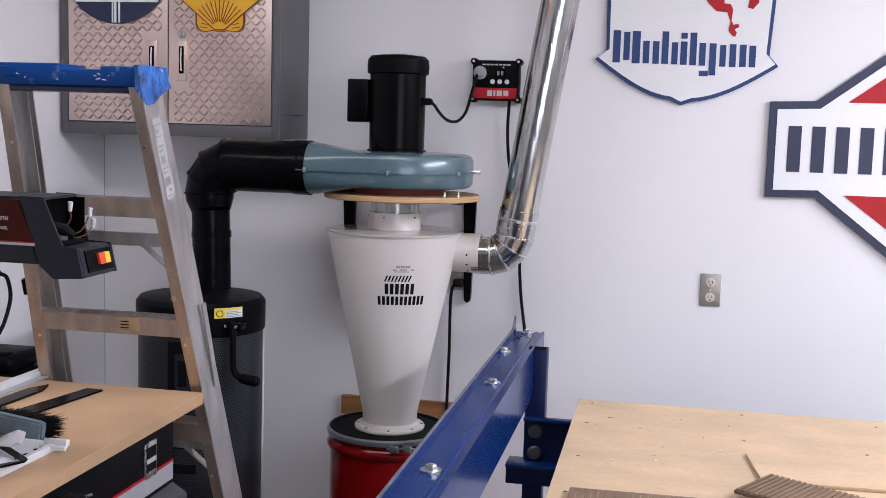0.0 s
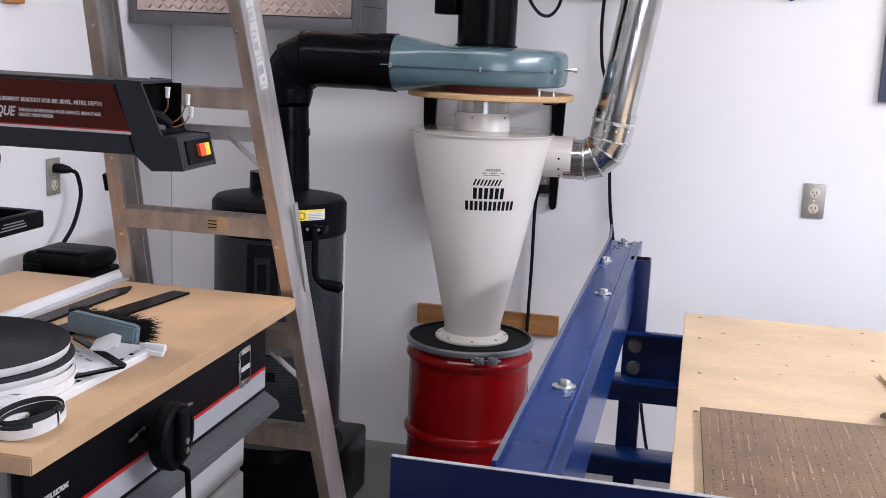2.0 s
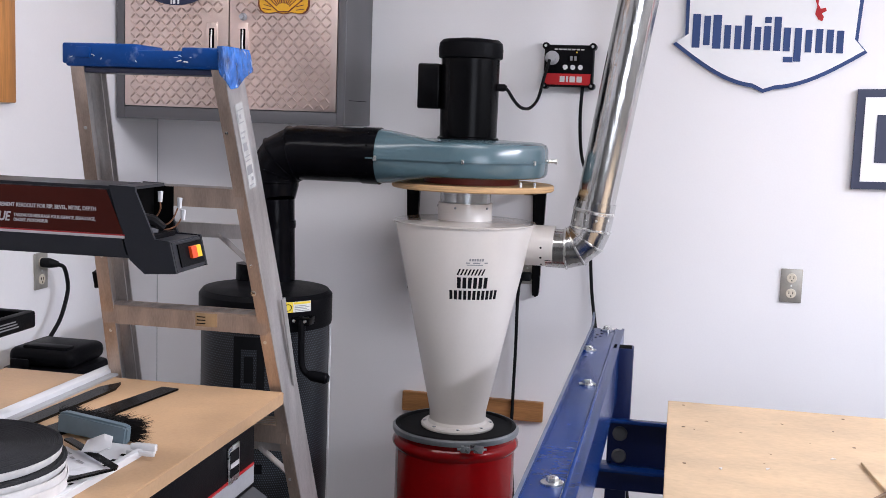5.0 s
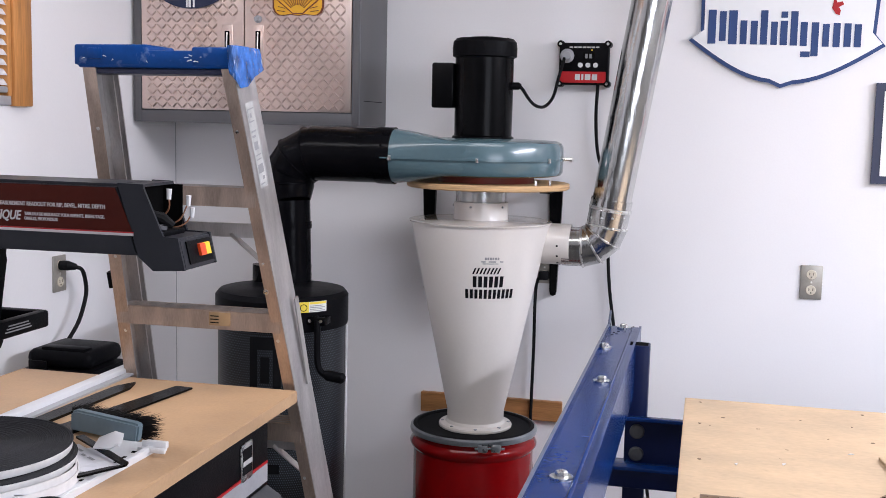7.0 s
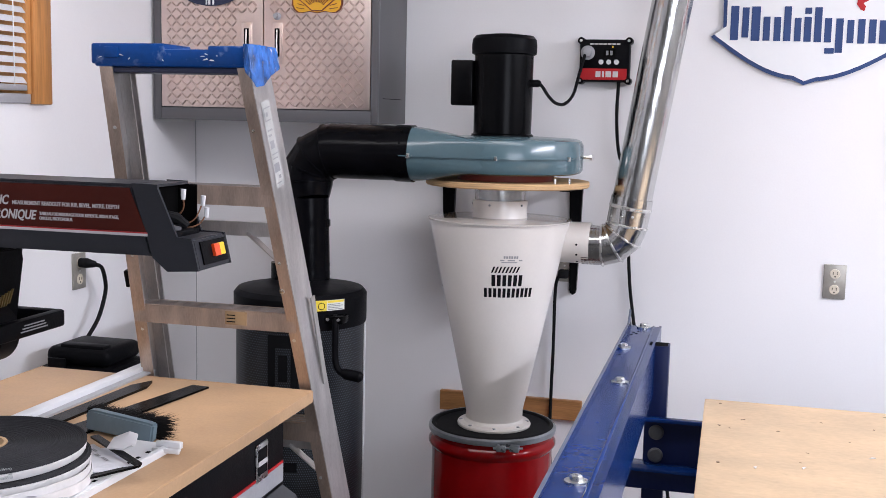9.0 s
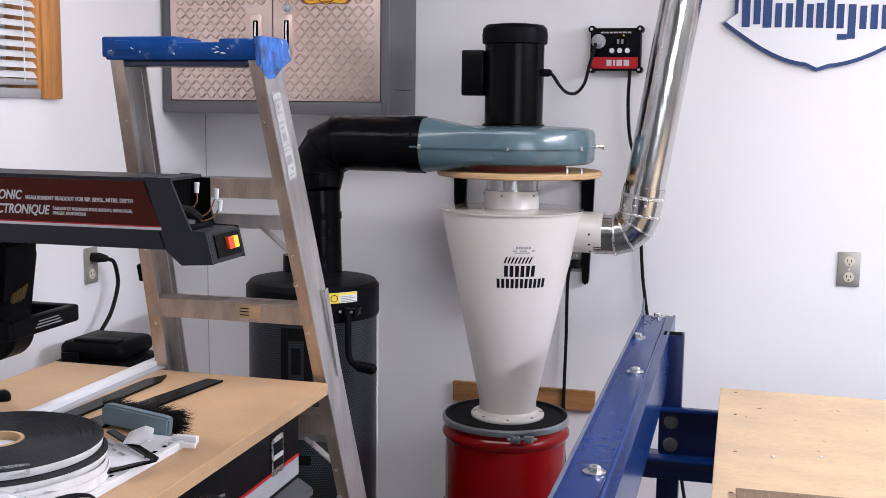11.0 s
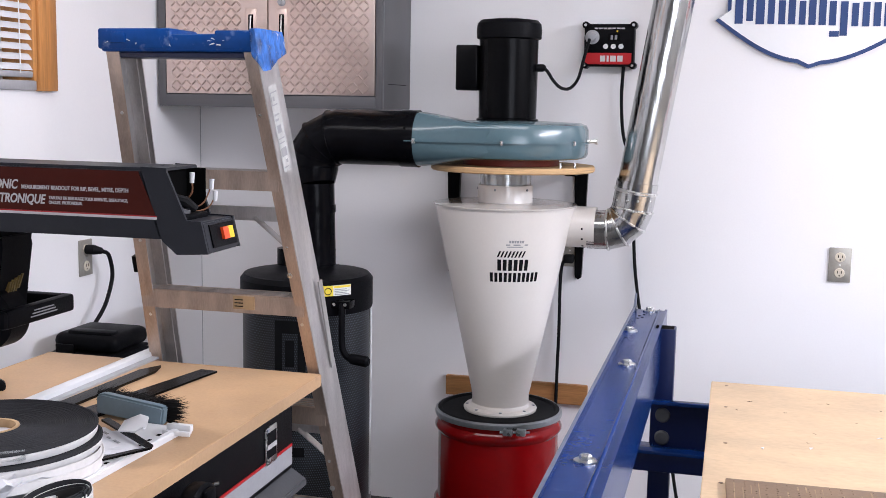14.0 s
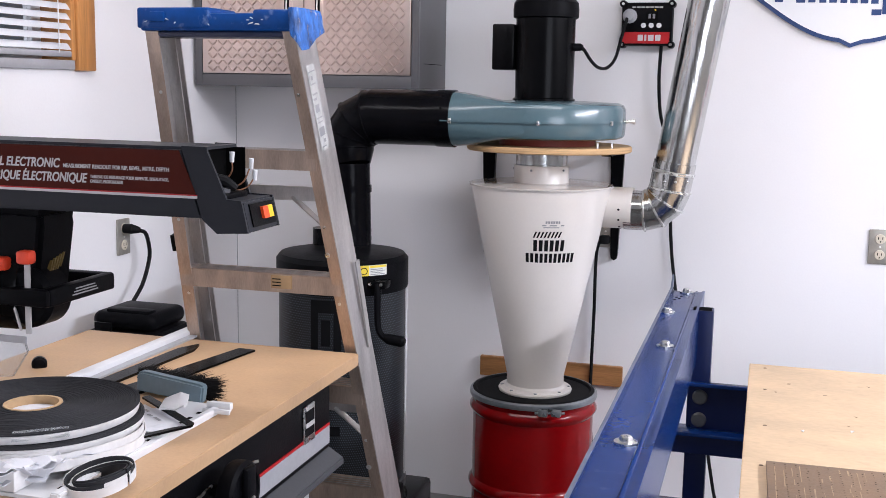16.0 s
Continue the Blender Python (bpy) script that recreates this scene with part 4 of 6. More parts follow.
lb = wrap("caution_label", 0.60, 1.06, 0.976, 1.008, KR + 0.0035, LABELW, kc, "yellow and white caution label")
wrap("label_field", 0.60, 0.76, 0.976, 1.008, KR + 0.0045, LABELY, lb)
wrap("label_field", 0.77, 1.05, 1.000, 1.007, KR + 0.0045, LABELY, lb)
bm = bmesh.new()
for k in range(16):
    a, b = 2 * math.pi * k / 16, 2 * math.pi * (k + 1) / 16
    ring = [(0.68 + 0.055 * q * math.cos(v), 0.991 + 0.011 * q * math.sin(v)) for v in (a, b) for q in (1.0, 0.8)]
    bm.faces.new([bm.verts.new((KX + (KR + 0.0055) * math.sin(th), KY - (KR + 0.0055) * math.cos(th), zz)) for th, zz in (ring[0], ring[1], ring[3], ring[2])])
part("print", bm, INK, lb)
for k in range(4):
    wrap("print", 0.78, 1.03 - 0.05 * (k % 2), 0.979 + k * 0.005, 0.981 + k * 0.005, KR + 0.0045, INKG, lb)
for z0, z1, a, b in ((0.70, 0.90, -0.36, -0.24), (0.70, 0.90, 0.0, 0.12), (0.862, 0.90, -0.24, 0.0), (0.70, 0.738, -0.24, 0.0), (0.76, 0.84, -0.19, -0.05), (0.48, 0.66, -0.36, -0.26), (0.63, 0.66, -0.26, 0.10), (0.56, 0.59, -0.26, 0.10), (0.48, 0.51, -0.26, 0.10)):
    wrap("print_bar", a + 0.24, b + 0.24, z0, z1, KR - 0.0045, INK, kc)
CKX, CKY = KX + 0.172, KY - 0.150
ck = part("crank", S(curve_pts([(CKX - 0.01, CKY + 0.02, 0.955), (CKX, CKY, 0.945), (CKX + 0.002, CKY - 0.006, 0.86), (CKX + 0.008, CKY - 0.008, 0.812), (CKX + 0.030, CKY - 0.008, 0.790), (CKX + 0.066, CKY - 0.008, 0.784)]), 0.0105, seg=10), BLACKP, kc)
part("grip", S([(CKX + 0.026, CKY - 0.008, 0.793), (CKX + 0.038, CKY - 0.008, 0.789), (CKX + 0.082, CKY - 0.008, 0.784), (CKX + 0.090, CKY - 0.008, 0.783)], [0.012, 0.017, 0.017, 0.010], seg=14), BLACKP, ck)
hb_ = part("crank_hub", B(CKX - 0.035, CKX + 0.025, CKY - 0.006, CKY + 0.05, 0.938, 0.962, bev=0.004), BLACKM, kc)
for dx in (-0.022, 0.012):
    part("bolt", L([(0.005, 0), (0.005, 0.004), (0, 0.005)], (CKX + dx, CKY - 0.006, 0.952), (0, -1, 0), seg=8), ZINC, hb_)
part("base", B(KX - 0.26, KX + 0.235, KY - 0.21, KY + 0.24, 0.0, 0.225, bev=0.015), BLACKM, kc, "black steel base")
part("base_cap", L([(KR + 0.01, 0.222), (KR - 0.01, 0.27), (0, 0.272)], (KX, KY, 0), seg=48), BLACKM, kc)
part("latch", B(KX + 0.180, KX + 0.225, KY - 0.12, KY - 0.03, 0.19, 0.30, bev=0.01), BLACKP, kc)

# ---- radial arm saw ----
TX0, TX1, TY0, TY1, TZ = -1.412, -0.662, -2.525, -1.440, 0.90
st = thing("radial_arm_saw", (-1.05, -1.98, 0), "old radial arm saw with a particle board table", "saw")
part("table_top", bevelled(B(TX0, TX1, TY0, TY1, TZ - 0.030, TZ), 0.002), MDF, st, "worn particle board saw table")
part("apron", B(-0.712, -0.690, TY0 + 0.02, -1.555, 0.70, TZ - 0.031, bev=0.003), BLACKP, st)
part("apron_end", B(-1.38, -0.713, -1.575, -1.557, 0.70, TZ - 0.031), BLACKP, st)
part("stripe", B(-0.690, -0.6875, TY0 + 0.03, -1.562, 0.755, 0.761), SIGNRED, st)
part("silver_band", B(-0.690, -0.6880, TY0 + 0.03, -1.562, 0.712, 0.755), GREYL, st)
part("lip", bevelled(slab(bmesh.new(), [(-0.700, TY0 + 0.02, 0.700), (-0.658, TY0 + 0.02, 0.674), (-0.658, TY0 + 0.02, 0.657), (-0.700, TY0 + 0.02, 0.660)], (0, TY1 - TY0 - 0.125, 0)), 0.003), LIPG, st)
for y0 in (-1.715,):
    bd = part("badge", B(-0.690, -0.686, y0, y0 + 0.062, 0.752, 0.838, bev=0.0015), ZINC, st, "chrome and black maker badge")
    part("badge_field", B(-0.686, -0.685, y0 + 0.007, y0 + 0.055, 0.768, 0.826), INK, bd)
    part("badge_band", B(-0.686, -0.6845, y0 + 0.007, y0 + 0.055, 0.788, 0.799), LTEXT, bd)
for txt_, zz, ww in (("DIGITAL ELECTRONIC", 0.796, 0.074), ("NUMÉRIQUE", 0.782, 0.046), ("ÉLECTRONIQUE", 0.768, 0.060)):
    lettering("print", txt_, 0.025, pose(-0.6894, -2.458, zz, 90, 0, 90) @ Matrix.Diagonal((1, 0.5, 1, 1)), ww, LTEXT, st, 0.2)
for k in range(3):
    part("decal_bar", slab(bmesh.new(), [(-0.690, -2.497 + k * 0.011, 0.742), (-0.690, -2.490 + k * 0.011, 0.742), (-0.690, -2.483 + k * 0.011, 0.788), (-0.690, -2.490 + k * 0.011, 0.788)], (0.0012, 0, 0)), SIGNRED, st, "orange red decal stripe")
part("stand_panel", B(-0.752, -0.735, -2.42, -1.592, 0.06, 0.690, bev=0.004), STANDG, st, "pale grey steel stand panel")
part("stand_side", B(-1.36, -0.753, -1.612, -1.594, 0.06, 0.690), STANDG, st)
for k in range(4):
    part("drawer_front", B(-0.735, -0.716, -2.40, -1.61, 0.075 + 0.153 * k, 0.216 + 0.153 * k, bev=0.009), STANDG, st, "pale moulded drawer front")
for x, y in ((-1.34, -2.40), (-1.34, -1.62), (-0.77, -2.40), (-0.77, -1.62)):
    part("leg", B(x - 0.02, x + 0.02, y - 0.02, y + 0.02, 0, 0.70, bev=0.003), GREYL, st)
ck = part("crank_arm", S(curve_pts([(-0.640, -2.135, 0.743), (-0.625, -2.135, 0.743), (-0.607, -2.135, 0.738), (-0.604, -2.135, 0.725), (-0.602, -2.135, 0.655)]), 0.0055, seg=10), BLACKM, st, "black bent crank arm")
part("crank_knob", L([(0.010, -0.014), (0.011, 0.0), (0.007, 0.004), (0.012, 0.010), (0.020, 0.014), (0.020, 0.036), (0.016, 0.042), (0, 0.043)], (-0.602, -2.135, 0.657), (1, 0, 0), seg=10), BLACKP, ck)
kn = part("hand_wheel", L([(0.012, -0.04), (0.012, -0.004), (0.058, -0.002), (0.062, 0.004), (0.062, 0.026), (0.056, 0.032), (0.050, 0.032), (0.048, 0.028), (0, 0.028)], (-0.650, -2.135, 0.800), (1, 0, 0), seg=40), BLACKP, st, "black plastic hand wheel")
part("crank_grip", B(-0.621, -0.606, -2.153, -2.117, 0.758, 0.854, bev=0.006), BLACKP, kn)
for z in (0.742, 0.760):
    part("rivet", L([(0.006, 0), (0.006, 0.003), (0, 0.004)], (-0.606, -2.135, z + 0.034), (1, 0, 0), seg=10), ZINC, kn)
part("lock_rod", S([(-0.684, -2.200, 0.806), (-0.684, -2.145, 0.812)], 0.003, seg=8), ZINC, st)
part("lock_rod", S([(-0.690, -2.060, 0.818), (-0.640, -2.040, 0.830)], 0.003, seg=8), ZINC, st)

# the arm over the table, its open end and switch
AY0, AY1 = -2.04, -1.90
part("arm", bevelled(slab(bmesh.new(), [(-1.62, AY0 + 0.002, 1.426), (-0.792, AY0 + 0.002, 1.425), (-0.752, AY0 + 0.002, 1.291), (-1.62, AY0 + 0.002, 1.289)], (0, AY1 - AY0 - 0.004, 0)), 0.006), CHAR, st)
ec = part("end_cap", slab(bmesh.new(), [(-0.795, AY0, 1.427), (-0.741, AY0, 1.426), (-0.741, AY0, 1.418), (-0.702, AY0, 1.330), (-0.672, AY0, 1.328), (-0.658, AY0, 1.268), (-0.722, AY0, 1.264), (-0.752, AY0, 1.289)], (0, 0.006, 0)), CHAR, st, "charcoal end cap with its cover missing")
bm = slab(bmesh.new(), [(-0.795, AY1 - 0.006, 1.427), (-0.752, AY1 - 0.006, 1.426), (-0.720, AY1 - 0.006, 1.330), (-0.672, AY1 - 0.006, 1.328), (-0.658, AY1 - 0.006, 1.268), (-0.722, AY1 - 0.006, 1.264), (-0.752, AY1 - 0.006, 1.289)], (0, 0.006, 0))
part("end_cheek", bm, CHAR, st)
# black sheets stand in for the shade inside the open end
part("cavity_shade", box(B(-0.780, -0.768, AY0 + 0.006, AY1 - 0.006, 1.327, 1.420), -0.768, -0.728, AY1 - 0.010, AY1 - 0.0065, 1.327, 1.42), DARK, st)
part("cavity_top", B(-0.79, -0.748, AY0 + 0.006, AY1 - 0.006, 1.420, 1.4255), CHAR, st)
part("shaded_cavity_floor", B(-0.790, -0.700, AY0 + 0.006, AY1 - 0.006, 1.318, 1.326), DARK, st)
part("bracket_plate", B(-0.764, -0.712, AY0 + 0.020, AY1 - 0.030, 1.3262, 1.337, bev=0.002), BLACKP, st)
part("clamp_strap", beam(bmesh.new(), (-0.766, AY0 + 0.030, 1.350), (-0.722, AY0 + 0.055, 1.339), 0.010, 0.008), STEELG, st, "grey metal clamp strap")
part("cable_lump", S([(-0.764, AY0 + 0.075, 1.362), (-0.748, AY0 + 0.085, 1.356), (-0.730, AY0 + 0.095, 1.340)], [0.010, 0.012, 0.009], seg=10), RUBBER, st)
part("switch_box", bevelled(slab(bmesh.new(), [(-0.722, AY0 + 0.005, 1.264), (-0.658, AY0 + 0.005, 1.268), (-0.672, AY0 + 0.005, 1.327), (-0.724, AY0 + 0.005, 1.327)], (0, AY1 - AY0 - 0.01, 0)), 0.003), CHAR, st)


def on_end(y, z, out=0.0):
    """A point on the sloping end face."""
    return Vector((-0.658 - (z - 0.0 - 1.268) * 0.237 + out, y, z))


def end_tile(name, y0, y1, z0, z1, o, t, m, par, label=""):
    return part(name, slab(bmesh.new(), [on_end(y0, z0, o), on_end(y1, z0, o), on_end(y1, z1, o), on_end(y0, z1, o)], (t, 0, 0)), m, par, label)


sw = end_tile("switch_plate", -2.015, -1.915, 1.277, 1.320, 0.0, 0.003, BLACKP, st)
end_tile("rocker", -1.974, -1.951, 1.290, 1.312, 0.003, 0.006, SWRED, sw, "red switch rocker")
end_tile("rocker", -1.951, -1.928, 1.290, 1.312, 0.003, 0.004, SWYEL, sw, "yellow switch rocker")
for a, b, c in (((-0.775, -1.945, 1.335), (-0.735, -1.955, 1.372), (-0.728, -1.965, 1.400)), ((-0.775, -1.930, 1.335), (-0.728, -1.925, 1.350), (-0.712, -1.915, 1.385)), ((-0.775, -1.955, 1.330), (-0.722, -1.925, 1.340), (-0.706, -1.912, 1.362)), ((-0.79, -2.0, 1.35), (-0.75, -1.985, 1.335), (-0.73, -1.97, 1.338))):
    w = part("loose_wire", S(curve_pts([a, b, c], 6), 0.0016, seg=6), WIRE, st)
    if c[2] > 1.36:
        part("wire_nut", S([Vector(c) - Vector((0, 0, 0.006)), Vector(c) + Vector((0.001, 0, 0.014))], [0.0042, 0.0052], seg=10), WHITEP, w, "white wire connector")
part("circuit_board", B(-0.770, -0.735, -2.02, -1.96, 1.327, 1.345, bev=0.002), BLACKP, st)
dc = part("decal", slab(bmesh.new(), [(-1.62, AY0 + 0.001, 1.419), (-0.800, AY0 + 0.001, 1.418), (-0.764, AY0 + 0.001, 1.336), (-1.62, AY0 + 0.001, 1.336)], (0, -0.002, 0)), BROWN, st, "dark brown decal with pale print")
part("decal_line", B(-1.62, -0.762, AY0 - 0.0012, AY0 + 0.001, 1.3285, 1.3335), LTEXT, st)
part("decal_line", B(-1.62, -0.762, AY0 - 0.0011, AY0 + 0.001, 1.3335, 1.3358), SIGNRED, st)


def txt(s, x, z, size, w, shear=0.25):
    lettering("print", s, size, pose(x, AY0 - 0.0015, z, 90, 0, 0), w, LTEXT, dc, shear)


txt("DIGITAL ELECTRONIC", -1.262, 1.377, 0.025, 0.205)
txt("NUMÉRIQUE ÉLECTRONIQUE", -1.262, 1.350, 0.025, 0.265)
txt("MEASUREMENT READOUT FOR RIP, BEVEL, MITRE, DEPTH", -1.050, 1.3775, 0.0105, 0.230, 0.0)
txt("TABLEAU DE MESURAGE POUR REFENTE, BISEAUTAGE,", -0.991, 1.3590, 0.0085, 0.170, 0.0)
txt("ONGLET, PROFONDEUR", -0.991, 1.3500, 0.0085, 0.072, 0.0)
part("column", L([(0.05, 0.70), (0.05, 1.29)], (-1.55, -1.97, 0), seg=32), GREYL, st)

# motor and yoke hanging under the arm
bm = bevelled(slab(bmesh.new(), [(-1.36, -2.03, 1.287), (-1.116, -2.03, 1.287), (-1.112, -2.03, 1.265), (-1.128, -2.03, 1.16), (-1.135, -2.03, 1.10), (-1.165, -2.03, 1.045), (-1.36, -2.03, 1.03)], (0, 0.12, 0)), 0.012)
yk = part("yoke", bm, BLACKP, st)
part("motor", L([(0.075, -0.14), (0.088, -0.12), (0.088, 0.10), (0.075, 0.12)], (-1.29, -1.98, 1.12), (1, 0.05, 0), seg=40), BLACKM, st)
part("round_cover", L([(0.048, -0.075), (0.062, -0.065), (0.062, -0.008), (0.052, 0.004), (0.020, 0.006), (0, 0.006)], (-1.153, -2.035, 1.110), (0, -1, 0), seg=40), BLACKP, yk, "round black motor cover")
for k in range(5):
    part("label_line", slab(bmesh.new(), [(-1.131, -2.005 + 0.010 * k, 1.150 + 0.004 * k), (-1.131, -2.001 + 0.010 * k, 1.150 + 0.004 * k), (-1.131, -1.986 + 0.010 * k, 1.182 + 0.003 * k), (-1.131, -1.990 + 0.010 * k, 1.182 + 0.003 * k)], (0.012, 0, 0)), OCHRE, yk, "faded ochre label line")
gh = bmesh.new()
box(gh, -1.20, -1.078, -2.070, -2.045, 1.100, 1.135, bev=0.006)
box(gh, -1.098, -1.075, -2.060, -1.835, 1.100, 1.137, bev=0.006)
box(gh, -1.20, -1.080, -1.860, -1.835, 1.100, 1.137, bev=0.006)
part("handle_frame", gh, BLACKP, yk, "black moulded pull handle")
for q in range(3):
    part("print", B(-1.075, -1.0742, -1.99 + q * 0.006, -1.90 - q * 0.005, 1.112 + q * 0.006, 1.1145 + q * 0.006), INKG, yk)
for (x, z), (x2, z2) in (((-1.196, 1.176), (-1.158, 1.045)), ((-1.138, 1.192), (-1.140, 1.040))):
    lv = part("lever", beam(bmesh.new(), (x, -2.045, z), (x2, -2.045, z2), 0.004 if x < -1.17 else 0.012, 0.004, up=(0, 1, 0)), LTEXT, st)
    part("lever_knob", B(x - 0.016, x + 0.016, -2.062, -2.034, z - 0.010, z + 0.018, bev=0.007), ORANGE, lv, "bright orange lever knob")
part("blade_guard", bevelled(slab(bmesh.new(), [(-1.40, -2.055, 1.035), (-1.145, -2.055, 1.035), (-1.137, -2.055, 1.005), (-1.175, -2.055, 0.95), (-1.40, -2.055, 0.93)], (0, 0.006, 0)), 0.002), CLEAR, st, "clear scuffed blade guard")
part("guard_edge", beam(bmesh.new(), (-1.40, -2.058, 1.030), (-1.137, -2.058, 1.030), 0.003, 0.014), GREYL, st)
part("fence_knob", L([(0.014, 0), (0.017, 0.005), (0.017, 0.018), (0.012, 0.024), (0, 0.025)], (-1.300, -1.80, 0.908), (0.6, -0.8, 0), seg=24), BLACKP, st)

# ---- things on the saw table ----
z = TZ + 0.0005
ru = thing("white_strip", (-1.13, -1.62, z), "white painted aluminium strip lying on the saw table", "strip")
part("bar", B(-1.158, -1.128, -1.98, -1.382, z, z + 0.016, bev=0.002), WHITEP, ru)
part("edge", B(-1.128, -1.108, -1.98, -1.395, z, z + 0.005), GREYL, ru)
whole("dark_strip", slab(bmesh.new(), [(-1.100, -1.98, z), (-1.060, -1.98, z), (-1.040, -1.56, z), (-1.056, -1.505, z), (-1.082, -1.56, z)], (0, 0, 0.006)), BLACKM, "dark pointed metal strip on the saw table", "strip")
whole("dark_strip", bevelled(slab(bmesh.new(), [(-1.03, -1.95, z), (-0.965, -1.95, z), (-0.902, -1.510, z), (-0.948, -1.506, z)], (0, 0, 0.005)), 0.001), BLACKM, "flat dark metal strip on the saw table", "strip")

wt = thing("white_tray", (-0.80, -2.2, z), "long white perforated plastic tray on the saw table", "tray")
bm = slab(bmesh.new(), [(-0.93, -2.50, z), (-0.755, -2.50, z), (-0.745, -1.962, z), (-0.86, -1.955, z)], (0, 0, 0.006))
part("base", bm, WHITEP, wt)
part("rim", bevelled(slab(bmesh.new(), [(-0.772, -2.50, z + 0.006), (-0.755, -2.50, z + 0.006), (-0.742, -1.975, z + 0.006), (-0.756, -1.970, z + 0.006)], (0, 0, 0.009)), 0.002), WHITEP, wt)
for k in range(14):
    y = -2.46 + k * 0.036
    part("hole", B(-0.786 + k * 0.0006, -0.778 + k * 0.0006, y, y + 0.010, z + 0.0058, z + 0.0068), DARK, wt)
for a, b, w in ((-1.985, 0.014, 0.030), (-2.003, 0.018, 0.036), (-2.020, 0.010, 0.042)):
    part("end_lug", B(-0.770, -0.770 + w + 0.016, a, a + 0.007, z + 0.006, z + 0.006 + b, bev=0.002), WHITEP, wt)


def sheet(name, c, w, h, rz, amp, label, thick=0.0012):
    """A slightly crumpled sheet."""
    bm = bmesh.new()
    n = 12
    g = [[bm.verts.new((w * (i / n - 0.5), h * (j / n - 0.5), amp * (noise.noise(Vector((i * 0.45 + c[0] * 9, j * 0.5, c[1] * 7))) + 0.55 * (i / n) * (1 - j / n)))) for j in range(n + 1)] for i in range(n + 1)]
    for i in range(n):
        for j in range(n):
            bm.faces.new((g[i][j], g[i + 1][j], g[i + 1][j + 1], g[i][j + 1]))
    r = bmesh.ops.extrude_face_region(bm, geom=list(bm.faces))
    bmesh.ops.translate(bm, verts=[v for v in r["geom"] if isinstance(v, bmesh.types.BMVert)], vec=(0, 0, thick))
    bmesh.ops.transform(bm, matrix=pose(*c, 0, 0, rz), verts=bm.verts)
    return whole(name, bm, PAPER, label, "paper", angle=25)


sheet("paper_sheet", (-0.96, -2.36, z + 0.020), 0.22, 0.30, 20, 0.020, "crumpled white paper under the tape rolls")
sheet("paper_sheet", (-0.90, -2.42, z + 0.030), 0.18, 0.24, -25, 0.022, "creased white sheet beside the tape rolls")
sheet("paper_sheet", (-0.865, -2.13, z + 0.010), 0.17, 0.14, 30, 0.010, "white instruction sheet on the tray")
cl = thing("dark_bracket", (-0.80, -2.10, z + 0.02), "dark metal angle lying on white paper", "bracket")
bm = slab(bmesh.new(), [(-0.893, -2.034, z + 0.026), (-0.886, -2.018, z + 0.026), (-0.722, -2.138, z + 0.022), (-0.718, -2.158, z + 0.022)], (0, 0, 0.004))
slab(bm, [(-0.718, -2.150, z + 0.022), (-0.722, -2.162, z + 0.022), (-0.772, -2.250, z + 0.022), (-0.782, -2.240, z + 0.022), (-0.742, -2.172, z + 0.022)], (0, 0, 0.004))
part("angle", bm, BLACKM, cl)
pk = bmesh.new()
rows = [[(-0.845 + 0.020 * i + 0.006 * j, -2.030 - 0.016 * j - 0.004 * i, z + 0.028 + 0.012 * math.sin(1.1 * i + 0.7 * j) * (i / 3) + 0.006 * i) for i in range(4)] for j in range(5)]
loft(pk, rows, closed=False)
back = bmesh.ops.extrude_face_region(pk, geom=list(pk.faces))
bmesh.ops.translate(pk, verts=[v for v in back["geom"] if isinstance(v, bmesh.types.BMVert)], vec=(0, 0, 0.003))
whole("plastic_bag", pk, WHITEP, "small crumpled white plastic bag on the papers", "bag", angle=20)
card = thing("paper_card", (-0.80, -2.12, z + 0.014), "white printed card with a torn corner", "card")
part("card", slab(bmesh.new(), [(-0.905, -2.10, z + 0.016), (-0.880, -2.045, z + 0.018), (-0.738, -2.143, z + 0.018), (-0.758, -2.178, z + 0.016), (-0.86, -2.20, z + 0.012)], (0, 0, 0.0012)), PAPER, card)
for x, y, w in ((-0.862, -2.072, 0.016), (-0.838, -2.098, 0.012), (-0.816, -2.112, 0.020), (-0.852, -2.110, 0.010)):
    part("print", slab(bmesh.new(), [(x, y, z + 0.0192), (x + w, y - w * 0.7, z + 0.0192), (x + w - 0.003, y - w * 0.7 - 0.005, z + 0.0192), (x - 0.003, y - 0.005, z + 0.0192)], (0, 0, 0.0004)), INKG, card)
bxx = thing("carton_tray", (-0.93, -2.46, z), "pale pink cardboard carton under the papers", "carton")
part("carton", B(-1.04, -0.835, -2.50, -2.33, z + 0.007, z + 0.040, bev=0.002, m=Matrix.Identity(4)), LINER, bxx)

ROLLC = (-0.966, -2.272)


